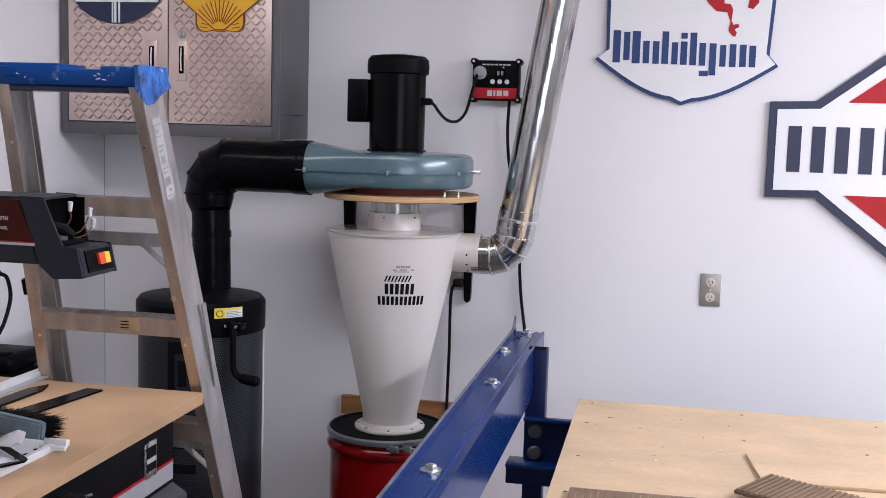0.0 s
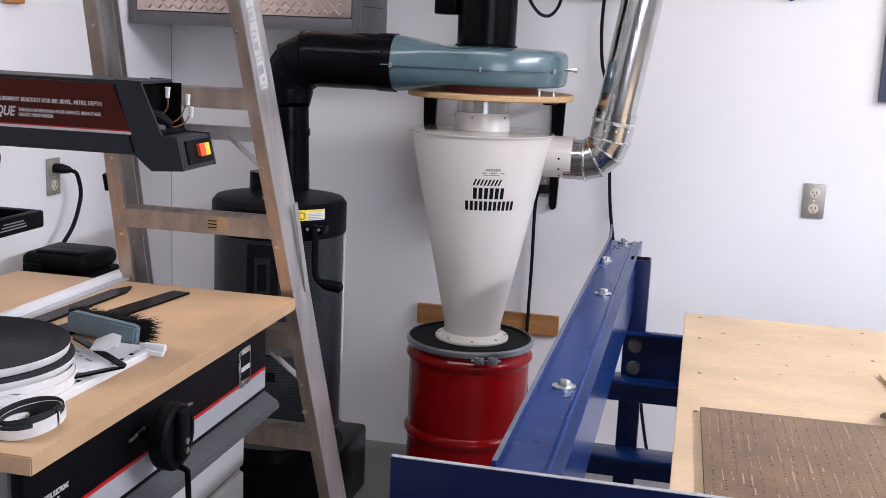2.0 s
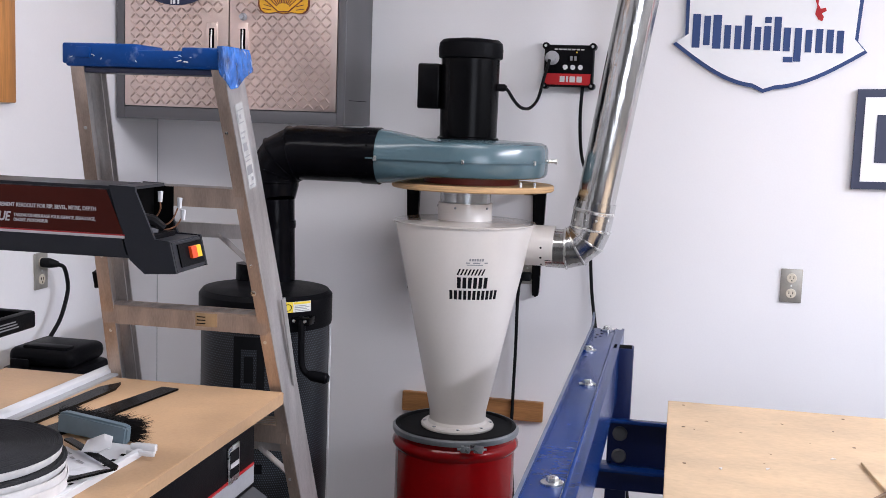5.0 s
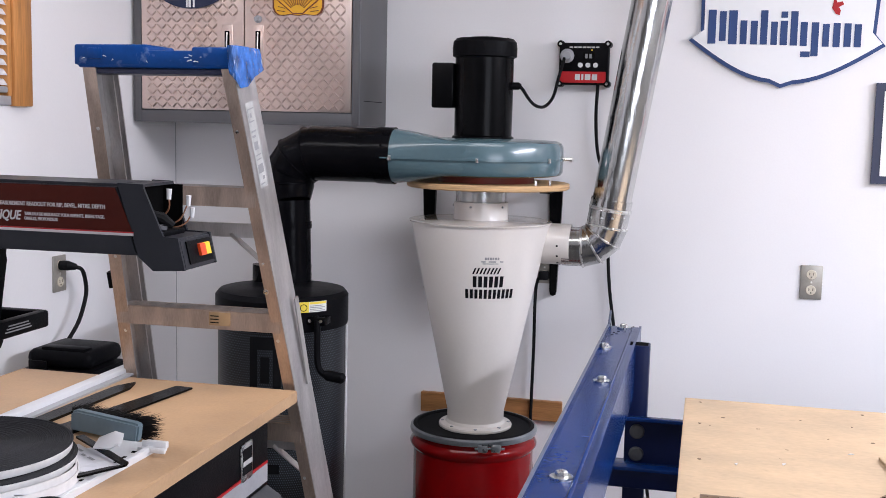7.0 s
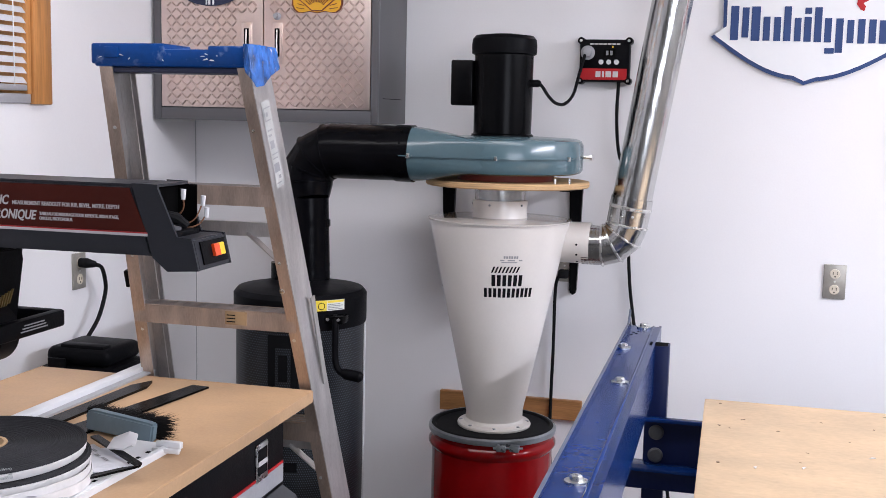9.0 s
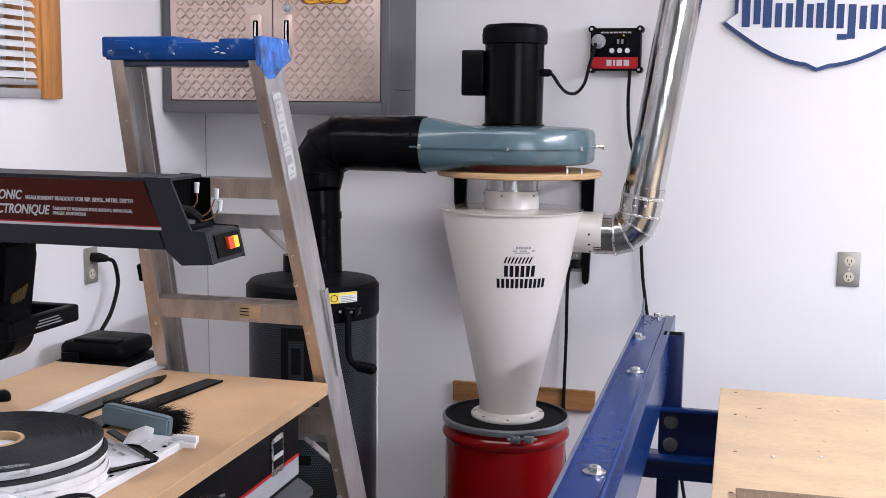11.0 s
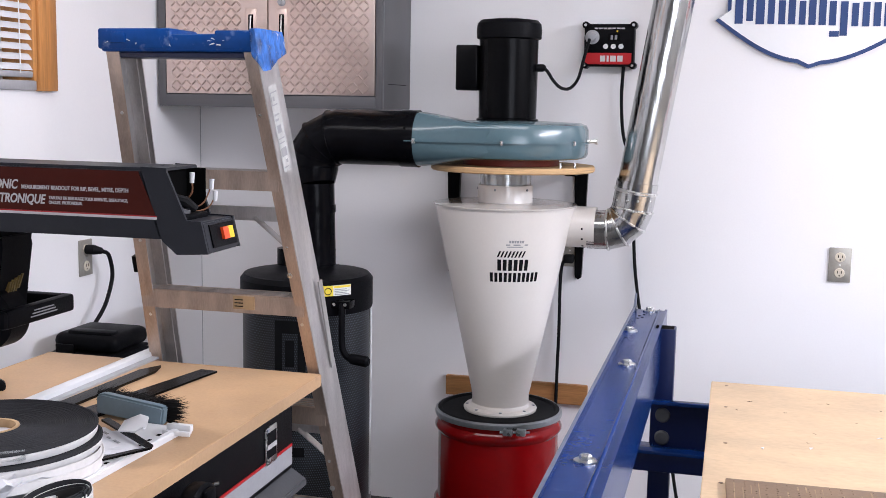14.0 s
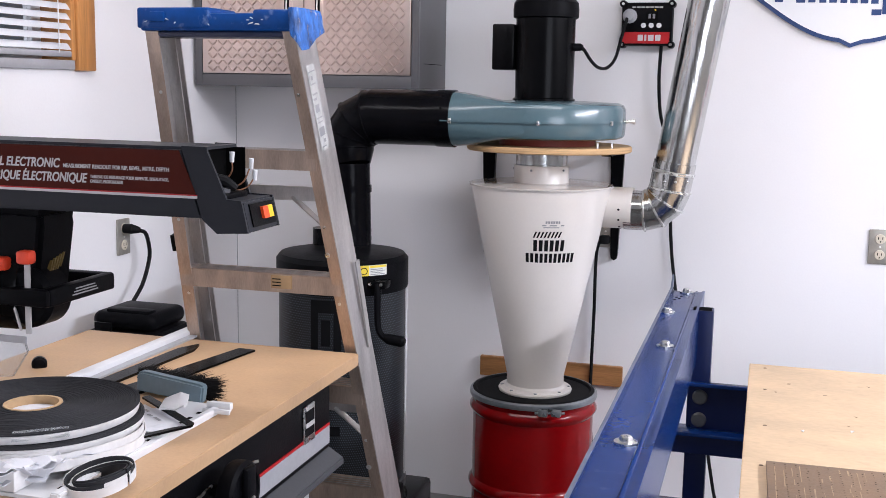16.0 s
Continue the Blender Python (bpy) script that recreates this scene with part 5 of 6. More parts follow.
def tape_roll(cx, cy_, z0, z1, r0, r1, label):
    t = thing("foam_tape_roll", (cx, cy_, z0), label, "tape roll", group="tape rolls")
    n = 44
    prof = []
    for k in range(n):
        ra = r1 - (r1 - r0 - 0.006) * k / n
        rb = r1 - (r1 - r0 - 0.006) * (k + 0.72) / n
        hz = z1 + 0.0007 * math.sin(k * 1.9)
        prof += [(ra, hz - 0.0010), (ra - 0.0005, hz), (rb + 0.0004, hz), (rb, hz - 0.0010)]
    part("foam", L(prof, (cx, cy_, 0), seg=72, caps=False), FOAM, t, "wound charcoal foam")
    part("liner", L([(r0 + 0.004, z0), (r1 - 0.002, z0), (r1, z0 + 0.003), (r1 + 0.001, z1 - 0.006), (r1 - 0.001, z1 - 0.003)], (cx, cy_, 0), seg=72, caps=False), LINER, t, "white paper liner edge")
    part("foam_edge", L([(r1 - 0.001, z1 - 0.0035), (r1 + 0.002, z1 - 0.003), (r1 + 0.002, z1 - 0.0005), (r1 - 0.001, z1 - 0.0005)], (cx, cy_, 0), seg=72, caps=False), FOAM, t)
    part("core", L([(r0, z0), (r0, z1 + 0.001), (r0 + 0.006, z1 + 0.001), (r0 + 0.006, z0)], (cx, cy_, 0), seg=48, caps=False), CARDB, t, "brown cardboard core")
    return t


tape_roll(ROLLC[0] + 0.012, ROLLC[1] - 0.006, z + 0.036, z + 0.056, 0.046, 0.182, "wide flat roll of black foam tape")
t2 = tape_roll(ROLLC[0], ROLLC[1], z + 0.058, z + 0.076, 0.044, 0.182, "wide flat roll of charcoal foam tape on another roll")
lw = thing("loose_tape", (*ROLLC, z + 0.03), "loosened loops of white backed foam tape under the rolls", "tape")
rng = random.Random(12)
for k in range(7):
    cx, cy2, rr = ROLLC[0] + 0.004 + 0.0020 * k, ROLLC[1] - 0.008 - 0.0030 * k, 0.174 + 0.0028 * k
    za, hh, m = z + 0.018 + 0.004 * (k % 3), 0.017, (LINER, FOAM, LINER)[k % 3]
    bm = bmesh.new()
    rings = []
    for i in range(81):
        a = 2 * math.pi * i / 80
        q = rr * (1 + 0.010 * math.sin(3 * a + 0.5) + 0.006 * math.sin(7 * a + 1))
        w = 0.003 * math.sin(2 * a + k * 1.7)
        d = (math.cos(a), math.sin(a))
        rings.append([(cx + d[0] * (q + e), cy2 + d[1] * (q + e), za + w + h) for e, h in ((0, 0), (0.0014, 0), (0.0014, hh), (0, hh))])
    loft(bm, rings, caps=False)
    part("loop", bm, m, lw)
sheet("paper_sheet", (-0.88, -2.44, z + 0.024), 0.13, 0.14, 50, 0.03, "torn white paper flap beside the tape rolls")
sheet("paper_sheet", (-0.93, -2.47, z + 0.036), 0.20, 0.10, -12, 0.018, "folded white leaflet under the tape rolls")
whole("paper_disc", L([(0.0435, z + 0.0565), (0.0435, z + 0.062), (0, z + 0.062)], (*ROLLC, 0), seg=32), PAPER, "white paper seen through the tape core", "paper")
whole("packing_wrap", bevelled(slab(bmesh.new(), [(ROLLC[0] + 0.08, ROLLC[1] - 0.166, z + 0.064), (ROLLC[0] + 0.15, ROLLC[1] - 0.11, z + 0.064), (ROLLC[0] + 0.142, ROLLC[1] - 0.10, z + 0.0785), (ROLLC[0] + 0.075, ROLLC[1] - 0.155, z + 0.0785)], (0.002, -0.002, 0.001)), 0.0005), CLEAR, "torn clear wrap on the tape roll", "wrap")

lo = thing("tape_loop", (-0.74, -2.42, z), "small loop of black and white foam tape", "tape roll")
for k, (r, h, dx, m) in enumerate(((0.0480, 0.026, 0, LINER), (0.0455, 0.032, 0, FOAM), (0.0425, 0.026, 0.004, LINER), (0.0400, 0.031, 0.004, FOAM), (0.0370, 0.030, 0.003, FOAM))):
    bm = bmesh.new()
    rings = []
    for i in range(41):
        a = 2 * math.pi * i / 40 * 0.985
        rr = r * (1 + 0.03 * math.sin(2 * a + k))
        x, y = -0.732 + dx + rr * 1.12 * math.cos(a), -2.425 + rr * 1.15 * math.sin(a)
        q = 0.0012 if m is FOAM else 0.0008
        h_, zz = h * 0.55, z + 0.0006 + 0.011 * (1 + math.sin(a + 0.25 + 0.35 * k))
        ca, sa = math.cos(a) * q, math.sin(a) * q
        rings.append([(x - ca, y - sa, zz), (x + ca, y + sa, zz), (x + ca, y + sa, zz + h_), (x - ca, y - sa, zz + h_)])
    loft(bm, rings)
    part("wrap", bm, m, lo)

bh = thing("bench_brush", (-0.90, -1.93, z), "bench brush with a slate blue block and black bristles", "brush")
bm = bevelled(slab(bmesh.new(), [(-0.975, -1.925, z + 0.006), (-0.805, -1.960, z + 0.002), (-0.801, -1.958, z + 0.038), (-0.810, -1.956, z + 0.041), (-0.960, -1.924, z + 0.048), (-0.976, -1.920, z + 0.042)], (0.004, 0.018, 0.002)), 0.004)
part("block", bm, BRUSHG, bh)
vs, fs = [], []
rng = random.Random(4)
for k in range(2600):
    u = rng.random()
    x0, y0 = -0.985 + 0.188 * u, -1.900 - 0.036 * u + rng.uniform(-0.006, 0.006)
    z0 = z + rng.uniform(0.006, 0.046)
    ln = rng.uniform(0.024, 0.046)
    a = radians(rng.uniform(25, 120)) - (radians(45) if u > 0.86 else 0)
    d = Vector((math.cos(a), math.sin(a), rng.uniform(-0.22, 0.28))) * ln
    if z0 + d.z < z + 0.002:
        d.z = z + 0.002 - z0
    p = Vector((x0, y0, z0)) - ORIGIN[bh]
    n = len(vs)
    vs += [p, p + Vector((0.0011, 0, 0.0011)), p + Vector((0, 0, 0.0020)), p + d]
    fs += [(n, n + 1, n + 3), (n + 1, n + 2, n + 3), (n + 2, n, n + 3)]
me = bpy.data.meshes.new("bristles")
me.from_pydata(vs, [], fs)
me.materials.append(BRISTLE)
o = new("bristles", me)
o.parent = bh
tagged(o, "stiff black bristles", kind="stuff")

# ---- tool case behind the saw, with its cord ----
sd = thing("side_stand", (-1.53, -1.0, 0), "plain wooden stand behind the saw", "stand")
part("top", B(-1.70, -1.43, -1.10, -0.86, 0.742, 0.762), PLY, sd)
for x in (-1.67, -1.46):
    for y in (-1.09, -0.89):
        part("leg", B(x - 0.02, x + 0.02, y - 0.02, y + 0.02, 0, 0.742), PLY, sd)
tc = thing("tool_case", (-1.53, -1.0, 0.762), "black plastic tool case behind the saw table", "case")
part("base", B(-1.655, -1.428, -1.10, -0.88, 0.7625, 0.810, bev=0.014), BLACKP, tc)
part("cover", B(-1.642, -1.434, -1.09, -0.89, 0.811, 0.866, bev=0.024, seg=3), BLACKP, tc)
part("grip", B(-1.600, -1.455, -1.075, -1.03, 0.858, 0.874, bev=0.007), BLACKP, tc)
part("latch", B(-1.62, -1.56, -1.108, -1.098, 0.800, 0.838, bev=0.003), BLACKM, tc)
cd = thing("extension_cord", (XW, -0.8, 0.86), "black cord plugged into the side wall outlet", "cord")
part("plug", S([(XW + 0.010, -0.808, 1.075), (XW + 0.035, -0.806, 1.075), (XW + 0.055, -0.790, 1.070)], [0.015, 0.016, 0.010], seg=12), RUBBER, cd)
part("cord", S(curve_pts([(XW + 0.055, -0.790, 1.070), (XW + 0.062, -0.765, 1.055), (XW + 0.062, -0.745, 1.00), (XW + 0.062, -0.755, 0.955), (XW + 0.066, -0.80, 0.895), (XW + 0.070, -0.87, 0.845), (XW + 0.075, -0.90, 0.815)]), 0.0065, seg=8), RUBBER, cd)

# ---- folded step ladder leaning on the saw table ----
ld = thing("step_ladder", (-0.88, -1.12, 0), "scuffed aluminium step ladder with a blue top cap", "ladder")
N = Vector((0, -1, -0.21)).normalized()


def on_ladder(x, zz, n=0.0):
    return Vector((x, -1.43 - (zz - 0.95) * 0.21, zz)) + N * n


def xl(zz):
    return -1.122 - (zz - 0.015) * 0.0130


def xr(zz):
    return -0.570 - (zz - 0.015) * 0.1194


def rail(edge, sg, name="rail", n0=0.0, dep=0.074, dx=0.034, z1=1.665):
    """A channel rail: its web outside, its flanges turned to the ladder's middle."""
    sec = [(0, 0), (dx, 0), (dx, -0.004), (0.004, -0.004), (0.004, -dep + 0.004), (dx, -dep + 0.004), (dx, -dep), (0, -dep)]
    z0 = 0.012 if n0 == 0 else 0.03
    o = part(name, loft(bmesh.new(), [[on_ladder(edge(zz) + sg * a, zz, n0 + b) for a, b in sec] for zz in (z0, z1)]), ALU, ld)
    # separate face carries the table's tan reflection in its colour
    face = [(0.0015, 0.0004), (dx, 0.0004), (dx, 0.0016), (0.0015, 0.0016)]
    part("flange_face", loft(bmesh.new(), [[on_ladder(edge(zz) + sg * a, zz, n0 + b) for a, b in face] for zz in (z0 + 0.004, z1 - 0.004)]), ALUT, o, "dull flange face with the wood's tan reflection painted on")
    for zz in (1.52, 1.21, 1.02, 0.66):
        part("rivet", L([(0.0042, 0.0012), (0.0042, 0.0028), (0, 0.0034)], on_ladder(edge(zz) + sg * 0.02, zz, n0), N, seg=10), ZINC, o)
    return o


rail(xl, 1)
rail(xr, -1, dx=0.030)
rail(lambda q: xl(q) + 0.004, 1, "rear_rail", n0=-0.080, dep=0.032, dx=0.022)
rail(lambda q: xr(q) - 0.004, -1, "rear_rail", n0=-0.080, dep=0.032, dx=0.022)
for zz in (1.390, 1.085, 0.802, 0.520, 0.235):
    bm = bmesh.new()
    a, b = xl(zz), xr(zz)
    y = on_ladder(0, zz).y
    sec = [(0.0, 0.0), (0.078, 0.0), (0.078, -0.022), (0.074, -0.022), (0.074, -0.005), (0.004, -0.005), (0.004, -0.045), (0.0, -0.045)]
    loft(bm, [[(x, y + p + 0.002, zz + q) for p, q in sec] for x in (a + 0.005, b - 0.005)])
    s = part("tread", bm, ALUT, ld)
    for k in range(4):
        part("groove", B(a + 0.01, b - 0.04, y + 0.014 + k * 0.015, y + 0.018 + k * 0.015, zz, zz + 0.0015), ALU, s)
    for x in (b - 0.015,):
        part("rivet", L([(0.006, 0), (0.006, 0.003), (0, 0.004)], on_ladder(x, zz - 0.03), N, seg=10), ZINC, s)
for zz in (1.262, 0.705):
    p = beam(bmesh.new(), on_ladder(xl(zz) + 0.008, zz, -0.086), on_ladder(xr(zz) - 0.008, zz, -0.086), 0.012, 0.034)
    part("rear_bar", p, ALU, ld)
    part("brace", beam(bmesh.new(), on_ladder(xr(zz) - 0.125, zz - 0.005, -0.076), on_ladder(xr(zz) - 0.012, zz - 0.105, -0.076), 0.003, 0.022, up=N), ALU, ld)
    part("brace_rivet", L([(0.007, 0), (0.007, 0.003), (0, 0.004)], on_ladder(xr(zz) - 0.012, zz - 0.12, 0.0), N, seg=10), ZINC, ld)
for x in (-1.106, -0.588):
    part("foot", B(x - 0.022, x + 0.022, -1.258, -1.13, 0.0, 0.035, bev=0.005), RUBBER, ld)
bm = bmesh.new()
cz = 1.660
y0 = on_ladder(0, cz).y
box(bm, -1.150, -0.764, y0 - 0.010, y0 + 0.120, cz, cz + 0.040, bev=0.005)
box(bm, -1.158, -0.972, y0 - 0.012, y0 + 0.122, cz + 0.006, cz + 0.053, bev=0.005)
box(bm, -0.864, -0.758, y0 - 0.012, y0 + 0.122, cz + 0.004, cz + 0.048, bev=0.005)
box(bm, -1.122, -1.085, y0 - 0.0165, y0 - 0.010, cz + 0.020, cz + 0.044, bev=0.002)
part("top_cap", bm, CAPBLUE, ld, "paint-splashed blue plastic top cap")
# navy instead of cap blue, to darken the shaded underside
part("cap_skirt", B(-1.142, -0.772, y0 + 0.004, y0 + 0.105, cz - 0.013, cz, bev=0.003), NAVY, ld, "cap underside, its shade painted navy")
rng = random.Random(21)
for k in range(11):
    x, z0, w, h = rng.uniform(-1.14, -0.80), cz + rng.uniform(0.010, 0.034), rng.uniform(0.004, 0.014), rng.uniform(0.0012, 0.003)
    tl = rng.uniform(-0.005, 0.005)
    part("paint_smear", slab(bmesh.new(), [(x, y0 - 0.0125, z0), (x + w, y0 - 0.0125, z0 + tl), (x + w * 0.8, y0 - 0.0125, z0 + tl + h), (x + w * 0.2, y0 - 0.0125, z0 + h)], (0, -0.0008, 0)), LABELW, ld, "pale paint smear")
# crinkled tape wound round the cap's corner
lbm = bmesh.new()
cols = [(-0.775, -0.0155), (-0.770, -0.017), (-0.763, -0.018), (-0.754, -0.012), (-0.751, 0.020), (-0.751, 0.060), (-0.753, 0.118)]
rows = []
for i in range(10):
    f = i / 9
    row = []
    for k, (x, dy) in enumerate(cols):
        low = (0.004, -0.010, -0.026, -0.042, -0.038, -0.014, 0.004)[k]
        zz = cz + 0.052 + (low - 0.052) * f
        wob = 0.0035 * noise.noise(Vector((k * 1.3, i * 0.8, 2.0)))
        row.append((x + 0.010 * f * (1 if k > 1 else 0.3) + wob, y0 + dy - abs(wob) * 1.2, zz))
    rows.append(row)
loft(lbm, rows, closed=False)
back = bmesh.ops.extrude_face_region(lbm, geom=list(lbm.faces))
bmesh.ops.translate(lbm, verts=[v for v in back["geom"] if isinstance(v, bmesh.types.BMVert)], vec=(-0.002, 0.003, 0))
part("tape_patch", lbm, TAPE, ld, "crinkled blue tape wrapping", angle=12)
lbm = bmesh.new()
loft(lbm, [[on_ladder(xr(zz) + 0.0012, zz, -0.020), on_ladder(xr(zz) + 0.0012, zz, -0.066)] for zz in (1.385, 1.580)], closed=False)
lbl = part("label", lbm, WORN, ld, "worn white warning label")
lbm = bmesh.new()
for zz, hh, q, w in ((1.563, 0.003, 0.004, 0.038), (1.535, 0.028, 0.004, 0.004), (1.535, 0.003, 0.004, 0.030), (1.545, 0.010, 0.014, 0.010), (1.512, 0.004, 0.006, 0.028), (1.500, 0.005, 0.006, 0.020), (1.472, 0.018, 0.008, 0.022), (1.458, 0.003, 0.006, 0.032), (1.448, 0.003, 0.006, 0.028), (1.418, 0.020, 0.006, 0.030), (1.402, 0.008, 0.022, 0.012), (1.392, 0.003, 0.006, 0.024)):
    loft(lbm, [[on_ladder(xr(v) + 0.002, v, -0.020 - q), on_ladder(xr(v) + 0.002, v, -0.020 - q - w)] for v in (zz, zz + hh)], closed=False)
part("print", lbm, INKG, lbl)
yb = on_ladder(0, 1.085).y + 0.001
part("paper_tag", B(-0.884, -0.829, yb - 0.002, yb + 0.001, 1.050, 1.082), CARDB, ld, "torn brown paper tag")
for k in range(3):
    part("print", B(-0.880, -0.858, yb - 0.0032, yb - 0.002, 1.056 + k * 0.008, 1.0585 + k * 0.008), INK, ld)
part("spreader", beam(bmesh.new(), on_ladder(xr(1.08) + 0.006, 1.10, -0.085), on_ladder(xr(0.90) + 0.005, 0.88, -0.080), 0.004, 0.022, up=N), ALU, ld)
part("spreader", beam(bmesh.new(), on_ladder(xl(1.16) - 0.009, 1.165, -0.02), on_ladder(xl(1.16) - 0.007, 1.125, -0.02), 0.012, 0.03, up=N), BLACKP, ld)

# ---- blue steel frame ----
fr = thing("steel_rack", (0.4, -1.6, 0), "blue enamelled steel rail rack with zinc bolts", "rack")
bm = slab(bmesh.new(), [(0.010, -2.4405, 0.952), (0.004, -2.4405, 0.952), (0.004, -2.4405, 0.934), (0.0955, -2.4405, 0.934), (0.0955, -2.4405, 0.940), (0.010, -2.4405, 0.940)], (0, 1.9305, 0))
lr = part("rail_top", bm, BLUE, fr)
part("rail_side", slab(bmesh.new(), [(0.096, -2.4405, 0.944), (0.103, -2.4405, 0.944), (0.103, -2.4405, 0.795), (0.096, -2.4405, 0.795)], (0, 1.9305, 0)), BLUE, fr)
part("rail_ridge", bevelled(slab(bmesh.new(), [(0.074, -2.4405, 0.940), (0.079, -2.4405, 0.9435), (0.084, -2.4405, 0.940)], (0, 1.9305, 0)), 0.0005, 1), BLUE, fr)
part("rail_edge", B(0.0035, 0.0105, -2.4405, -0.51, 0.952, 0.9535), BLUEL, fr)
part("rail_corner", bevelled(slab(bmesh.new(), [(0.004, -0.505, 0.934), (0.004, -0.505, 0.99), (0.004, -0.56, 0.953), (0.004, -0.56, 0.934)], (0.006, 0, 0)), 0.001), BLUEL, fr)


def rail_bolt(x, y):
    b = part("washer", L([(0.021, 0.940), (0.021, 0.9435), (0.010, 0.944)], (x, y, 0), seg=28), ZINC, fr, "zinc washer")
    part("bolt_head", L([(0.0115, 0.9435), (0.0115, 0.951), (0.010, 0.953), (0, 0.9535)], (x, y, 0), seg=6), ZINC, b)


for x, y in ((0.053, -1.272), (0.054, -2.033), (0.052, -0.535), (0.022, -0.86)):
    rail_bolt(x, y)
for x, y in ((0.028, -0.62), (0.040, -0.60), (0.026, -0.66), (0.038, -0.64), (0.020, -0.95)):
    part("bolt_hole", L([(0.0042, 0.9402), (0.0042, 0.9408), (0, 0.9408)], (x, y, 0), seg=12), DARK, fr)
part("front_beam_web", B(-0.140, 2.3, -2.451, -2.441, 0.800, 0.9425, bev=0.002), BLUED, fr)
# pale strip paints the grazing reflection along the beam's top edge
part("web_edge", B(-0.139, 2.3, -2.4505, -2.4415, 0.9426, 0.9436), GREYL, fr, "web edge lightened as by a grazing reflection")
part("front_beam_flange", bevelled(slab(bmesh.new(), [(-0.140, -2.4515, 0.868), (-0.150, -2.475, 0.868), (-0.150, -2.560, 0.868), (2.3, -2.560, 0.868), (2.3, -2.4515, 0.868)], (0, 0, 0.010)), 0.003), BLUE, fr)
for x, y, wash in ((-0.116, -2.498, True), (-0.034, -2.466, False), (0.084, -2.503, True), (0.32, -2.502, True), (0.56, -2.503, True)):
    w = part("beam_bolt", L([(0.0175, 0.878), (0.0175, 0.891), (0.0155, 0.894), (0, 0.8945)], (x, y, 0), seg=6), ZINC, fr)
    if wash:
        part("washer", L([(0.026, 0.8781), (0.026, 0.8815), (0.018, 0.882)], (x, y, 0), seg=28), ZINC, w)
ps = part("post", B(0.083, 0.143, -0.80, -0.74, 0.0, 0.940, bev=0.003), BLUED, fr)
# flat dark patch paints the shade in the tube's open top
part("post_mouth_shade", B(0.088, 0.138, -0.795, -0.745, 0.940, 0.9405), DARK, ps)
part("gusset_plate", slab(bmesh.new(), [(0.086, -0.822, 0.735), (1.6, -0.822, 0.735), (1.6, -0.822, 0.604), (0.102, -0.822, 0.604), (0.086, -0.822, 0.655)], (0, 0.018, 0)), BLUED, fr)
part("gusset_flange", B(0.086, 1.6, -0.850, -0.8225, 0.735, 0.745, bev=0.002), BLUE, fr)
for zz in (0.700, 0.635):
    part("round_bolt", L([(0.021, 0), (0.021, 0.004), (0.017, 0.008), (0, 0.010)], (0.119, -0.822, zz), (0, -1, 0), seg=28), LIPG, fr)
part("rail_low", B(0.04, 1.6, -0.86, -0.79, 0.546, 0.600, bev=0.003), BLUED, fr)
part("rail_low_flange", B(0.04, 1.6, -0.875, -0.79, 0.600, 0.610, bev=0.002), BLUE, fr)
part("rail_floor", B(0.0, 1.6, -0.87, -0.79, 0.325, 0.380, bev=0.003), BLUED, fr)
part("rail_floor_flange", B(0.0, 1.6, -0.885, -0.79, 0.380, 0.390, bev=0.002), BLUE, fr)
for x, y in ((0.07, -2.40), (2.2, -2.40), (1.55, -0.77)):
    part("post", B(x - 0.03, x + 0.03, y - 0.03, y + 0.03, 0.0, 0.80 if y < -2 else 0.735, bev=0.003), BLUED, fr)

# ---- plywood bench top beside the frame ----
pb = thing("plywood_bench", (1.2, -1.6, 0), "birch plywood bench top on a steel frame", "bench")
part("top", bevelled(B(0.247, 2.4, -2.30, -0.864, 0.798, 0.818), 0.0015), PLY, pb, "pale birch plywood sheet")
for x, y in ((0.36, -2.2), (2.3, -2.2), (2.3, -0.95), (0.40, -0.93)):
    part("leg", B(x - 0.03, x + 0.03, y - 0.03, y + 0.03, 0.0, 0.798, bev=0.003), PLY, pb)
for x, y in ((0.288, -0.905), (0.288, -1.125), (0.290, -1.435), (0.284, -1.71), (0.70, -0.91), (0.69, -1.18), (1.05, -0.93), (0.98, -1.22)):
    part("nail_hole", L([(0.0045, 0.8182), (0.0045, 0.8188), (0, 0.8188)], (x, y, 0), seg=8), HARDBOARD, pb)
rng = random.Random(9)
for x, y in ((0.37, -1.46), (0.47, -1.43), (0.62, -1.30), (0.80, -1.12)):
    a = rng.uniform(0, 3)
    part("chip", slab(bmesh.new(), [(x, y, 0.8185), (x + 0.016 * math.cos(a), y + 0.016 * math.sin(a), 0.8185), (x + 0.012 * math.cos(a + 0.6), y + 0.012 * math.sin(a + 0.6), 0.8185)], (0, 0, 0.0015)), LINER, pb)

for x, y in ((0.340, -1.055), (0.352, -1.050), (0.316, -1.145), (0.424, -1.137), (0.491, -1.302), (0.470, -1.380), (0.587, -1.181), (0.66, -1.05), (0.54, -1.02)):
    a, w = rng.uniform(0, 3), rng.uniform(0.005, 0.013)
    part("dent", slab(bmesh.new(), [(x, y, 0.8182), (x + w * math.cos(a), y + w * 0.5 * math.sin(a), 0.8182), (x + w * 1.3 * math.cos(a + 0.3), y + w * 0.8 * math.sin(a + 0.4), 0.8182), (x + w * 0.4 * math.cos(a + 0.9), y + w * 0.5 * math.sin(a + 1.2), 0.8182)], (0, 0, 0.0005)), HARDBOARD, pb)

# dotted and ribbed hardboard sheet
RZ = 1.2
hm = pose(0.293, -1.708, 0.8185, 0, 0, RZ)
hb = thing("hardboard_panel", (0.293, -1.708, 0.8185), "brown ribbed hardboard panel on the bench", "panel")
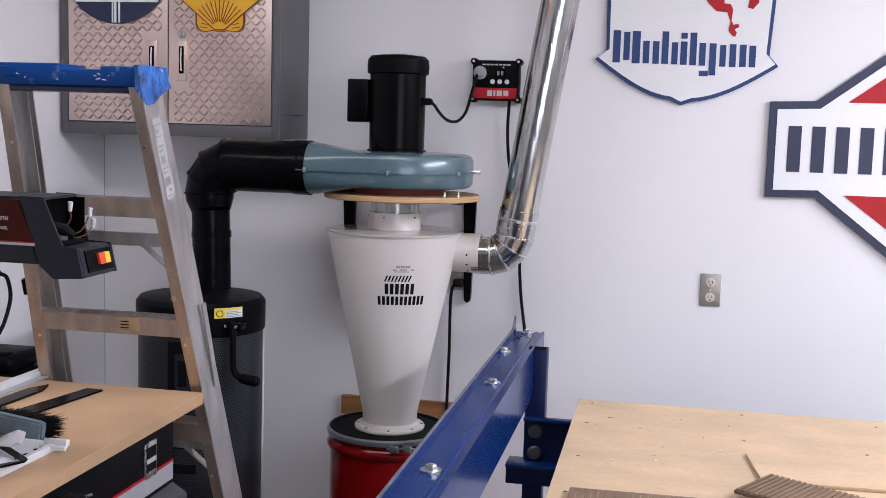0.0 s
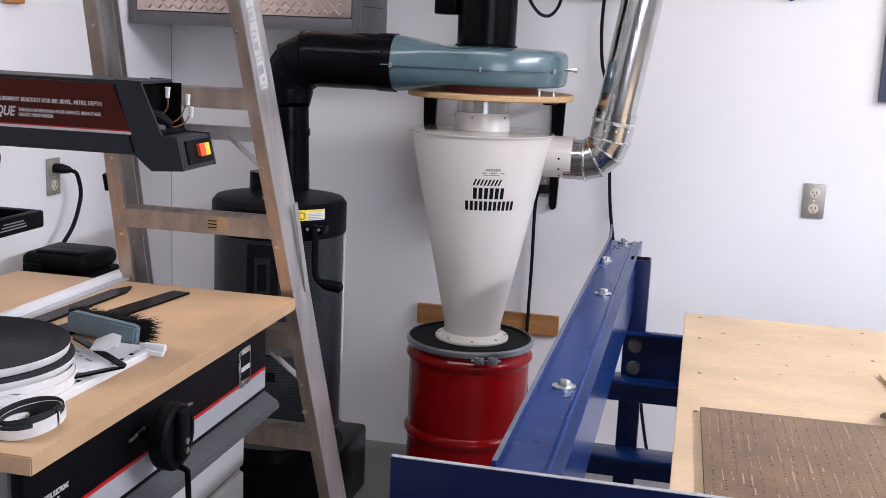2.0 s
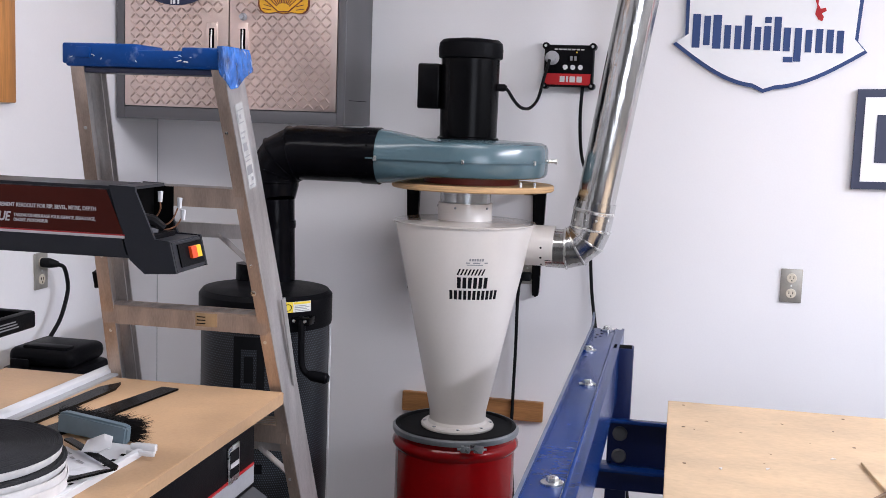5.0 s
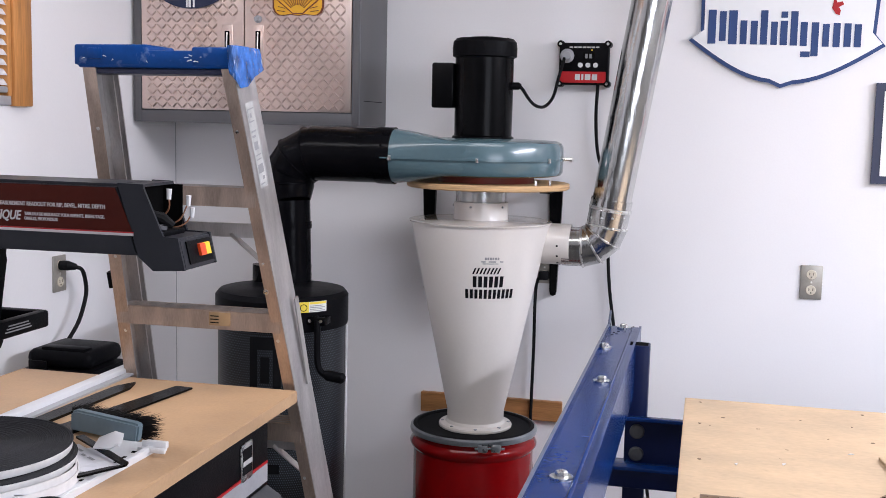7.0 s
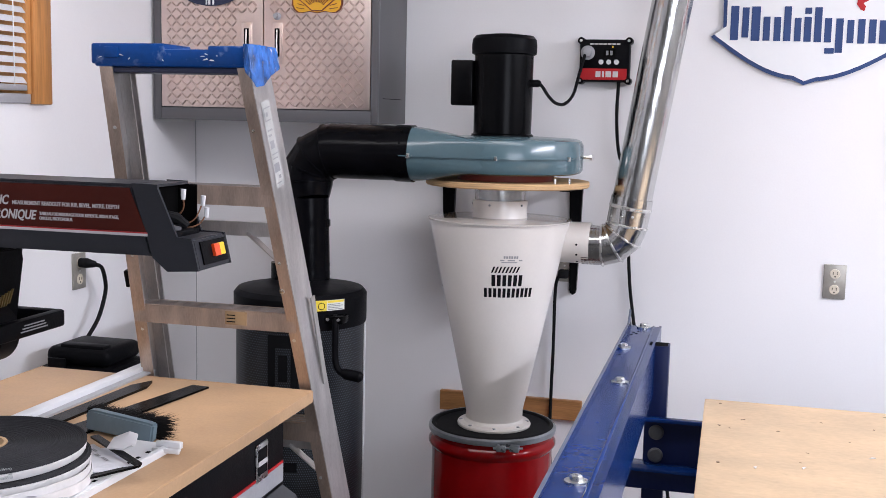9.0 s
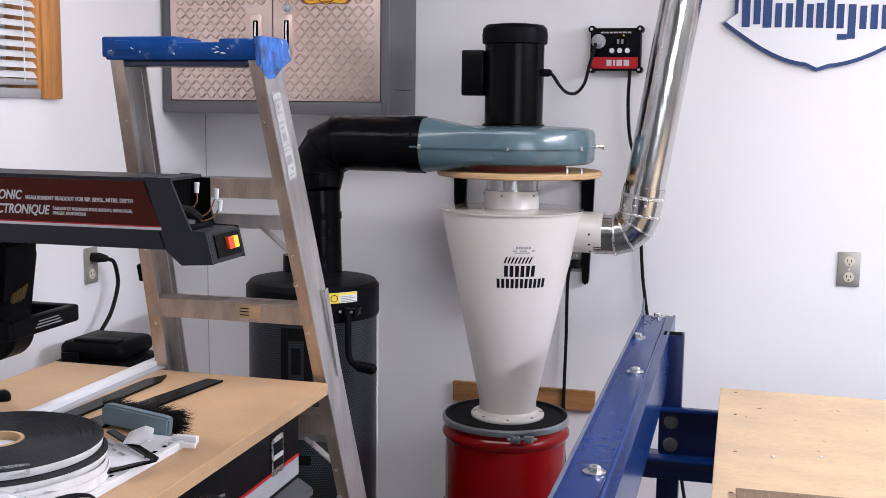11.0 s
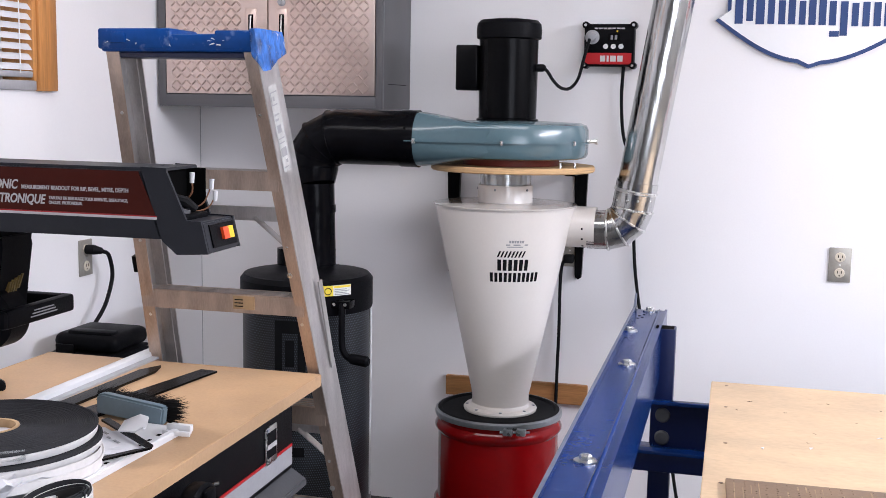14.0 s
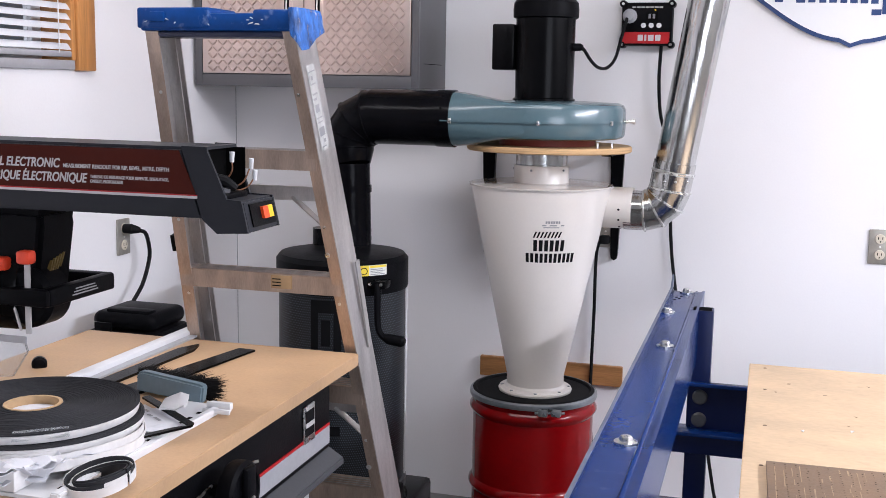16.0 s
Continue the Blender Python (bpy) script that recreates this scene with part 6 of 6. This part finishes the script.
bm = B(0, 0.90, -0.55, 0, 0, 0.010, bev=0.001)
bmesh.ops.transform(bm, matrix=hm, verts=bm.verts)
part("sheet", bm, HARDBOARD, hb)
vs, fs = [], []
rng = random.Random(3)


def rib(x0, y0, w, h, zt):
    n = len(vs)
    for zz in (0.010, zt):
        vs.extend([hm @ Vector(p) - ORIGIN[hb] for p in ((x0, y0, zz), (x0 + w, y0, zz), (x0 + w, y0 + h, zz), (x0, y0 + h, zz))])
    fs.extend([(n, n + 1, n + 5, n + 4), (n + 1, n + 2, n + 6, n + 5), (n + 2, n + 3, n + 7, n + 6), (n + 3, n, n + 4, n + 7), (n + 4, n + 5, n + 6, n + 7)])


for i in range(52):
    x = 0.012 + i * 0.017
    y = -0.012 - rng.uniform(0, 0.05)
    while y > -0.53:
        ln = rng.choice((0.014, 0.022, 0.03, 0.05, 0.09))
        if rng.random() < (0.8 if i % 2 == 0 else 0.5):
            rib(x + rng.uniform(-0.003, 0.003), max(y - ln, -0.548), rng.choice((0.0010, 0.0016, 0.0028)), min(ln, y + 0.548), 0.0104)
        y -= ln + rng.choice((0.008, 0.014, 0.03, 0.05))
me = bpy.data.meshes.new("ribs")
me.from_pydata(vs, [], fs)
me.materials.append(RIBC)
o = new("ribs", me)
o.parent = hb
tagged(o, kind="stuff")
vs, fs = [], []
for i in range(44):
    for j in range(42):
        if rng.random() < 0.75:
            rib(0.014 + i * 0.020 + rng.uniform(-0.001, 0.001), -0.016 - j * 0.0126, rng.uniform(0.0014, 0.0034), 0.0018, 0.0105)
me = bpy.data.meshes.new("dots")
me.from_pydata(vs, [], fs)
me.materials.append(SPECK)
o = new("dots", me)
o.parent = hb
tagged(o, kind="stuff")

th = thing("thin_board", (0.69, -1.4, 0.8185), "thin pale veneer board lying on the bench", "board")
part("sheet", bevelled(slab(bmesh.new(), [(0.684, -1.318, 0.8187), (0.706, -1.535, 0.8187), (1.60, -1.49, 0.8187), (1.58, -1.29, 0.8187)], (0, 0, 0.007)), 0.001), PLY, th)
rb = thing("ribbed_offcut", (0.74, -1.6, 0.826), "small ribbed hardboard offcut on the bench", "offcut")
om = pose(0.722, -1.520, 0.830, 0, 0, -32)
bm = B(0, 0.24, -0.16, 0, 0, 0.008, bev=0.001)
bmesh.ops.transform(bm, matrix=om, verts=bm.verts)
os = part("sheet", bm, HARDBOARD, rb)
for k in range(18):
    bm = B(0.004 + k * 0.013, 0.011 + k * 0.013, -0.158, -0.002, 0.0081, 0.011)
    bmesh.ops.transform(bm, matrix=om, verts=bm.verts)
    part("rib", bm, HARDBOARD, os)
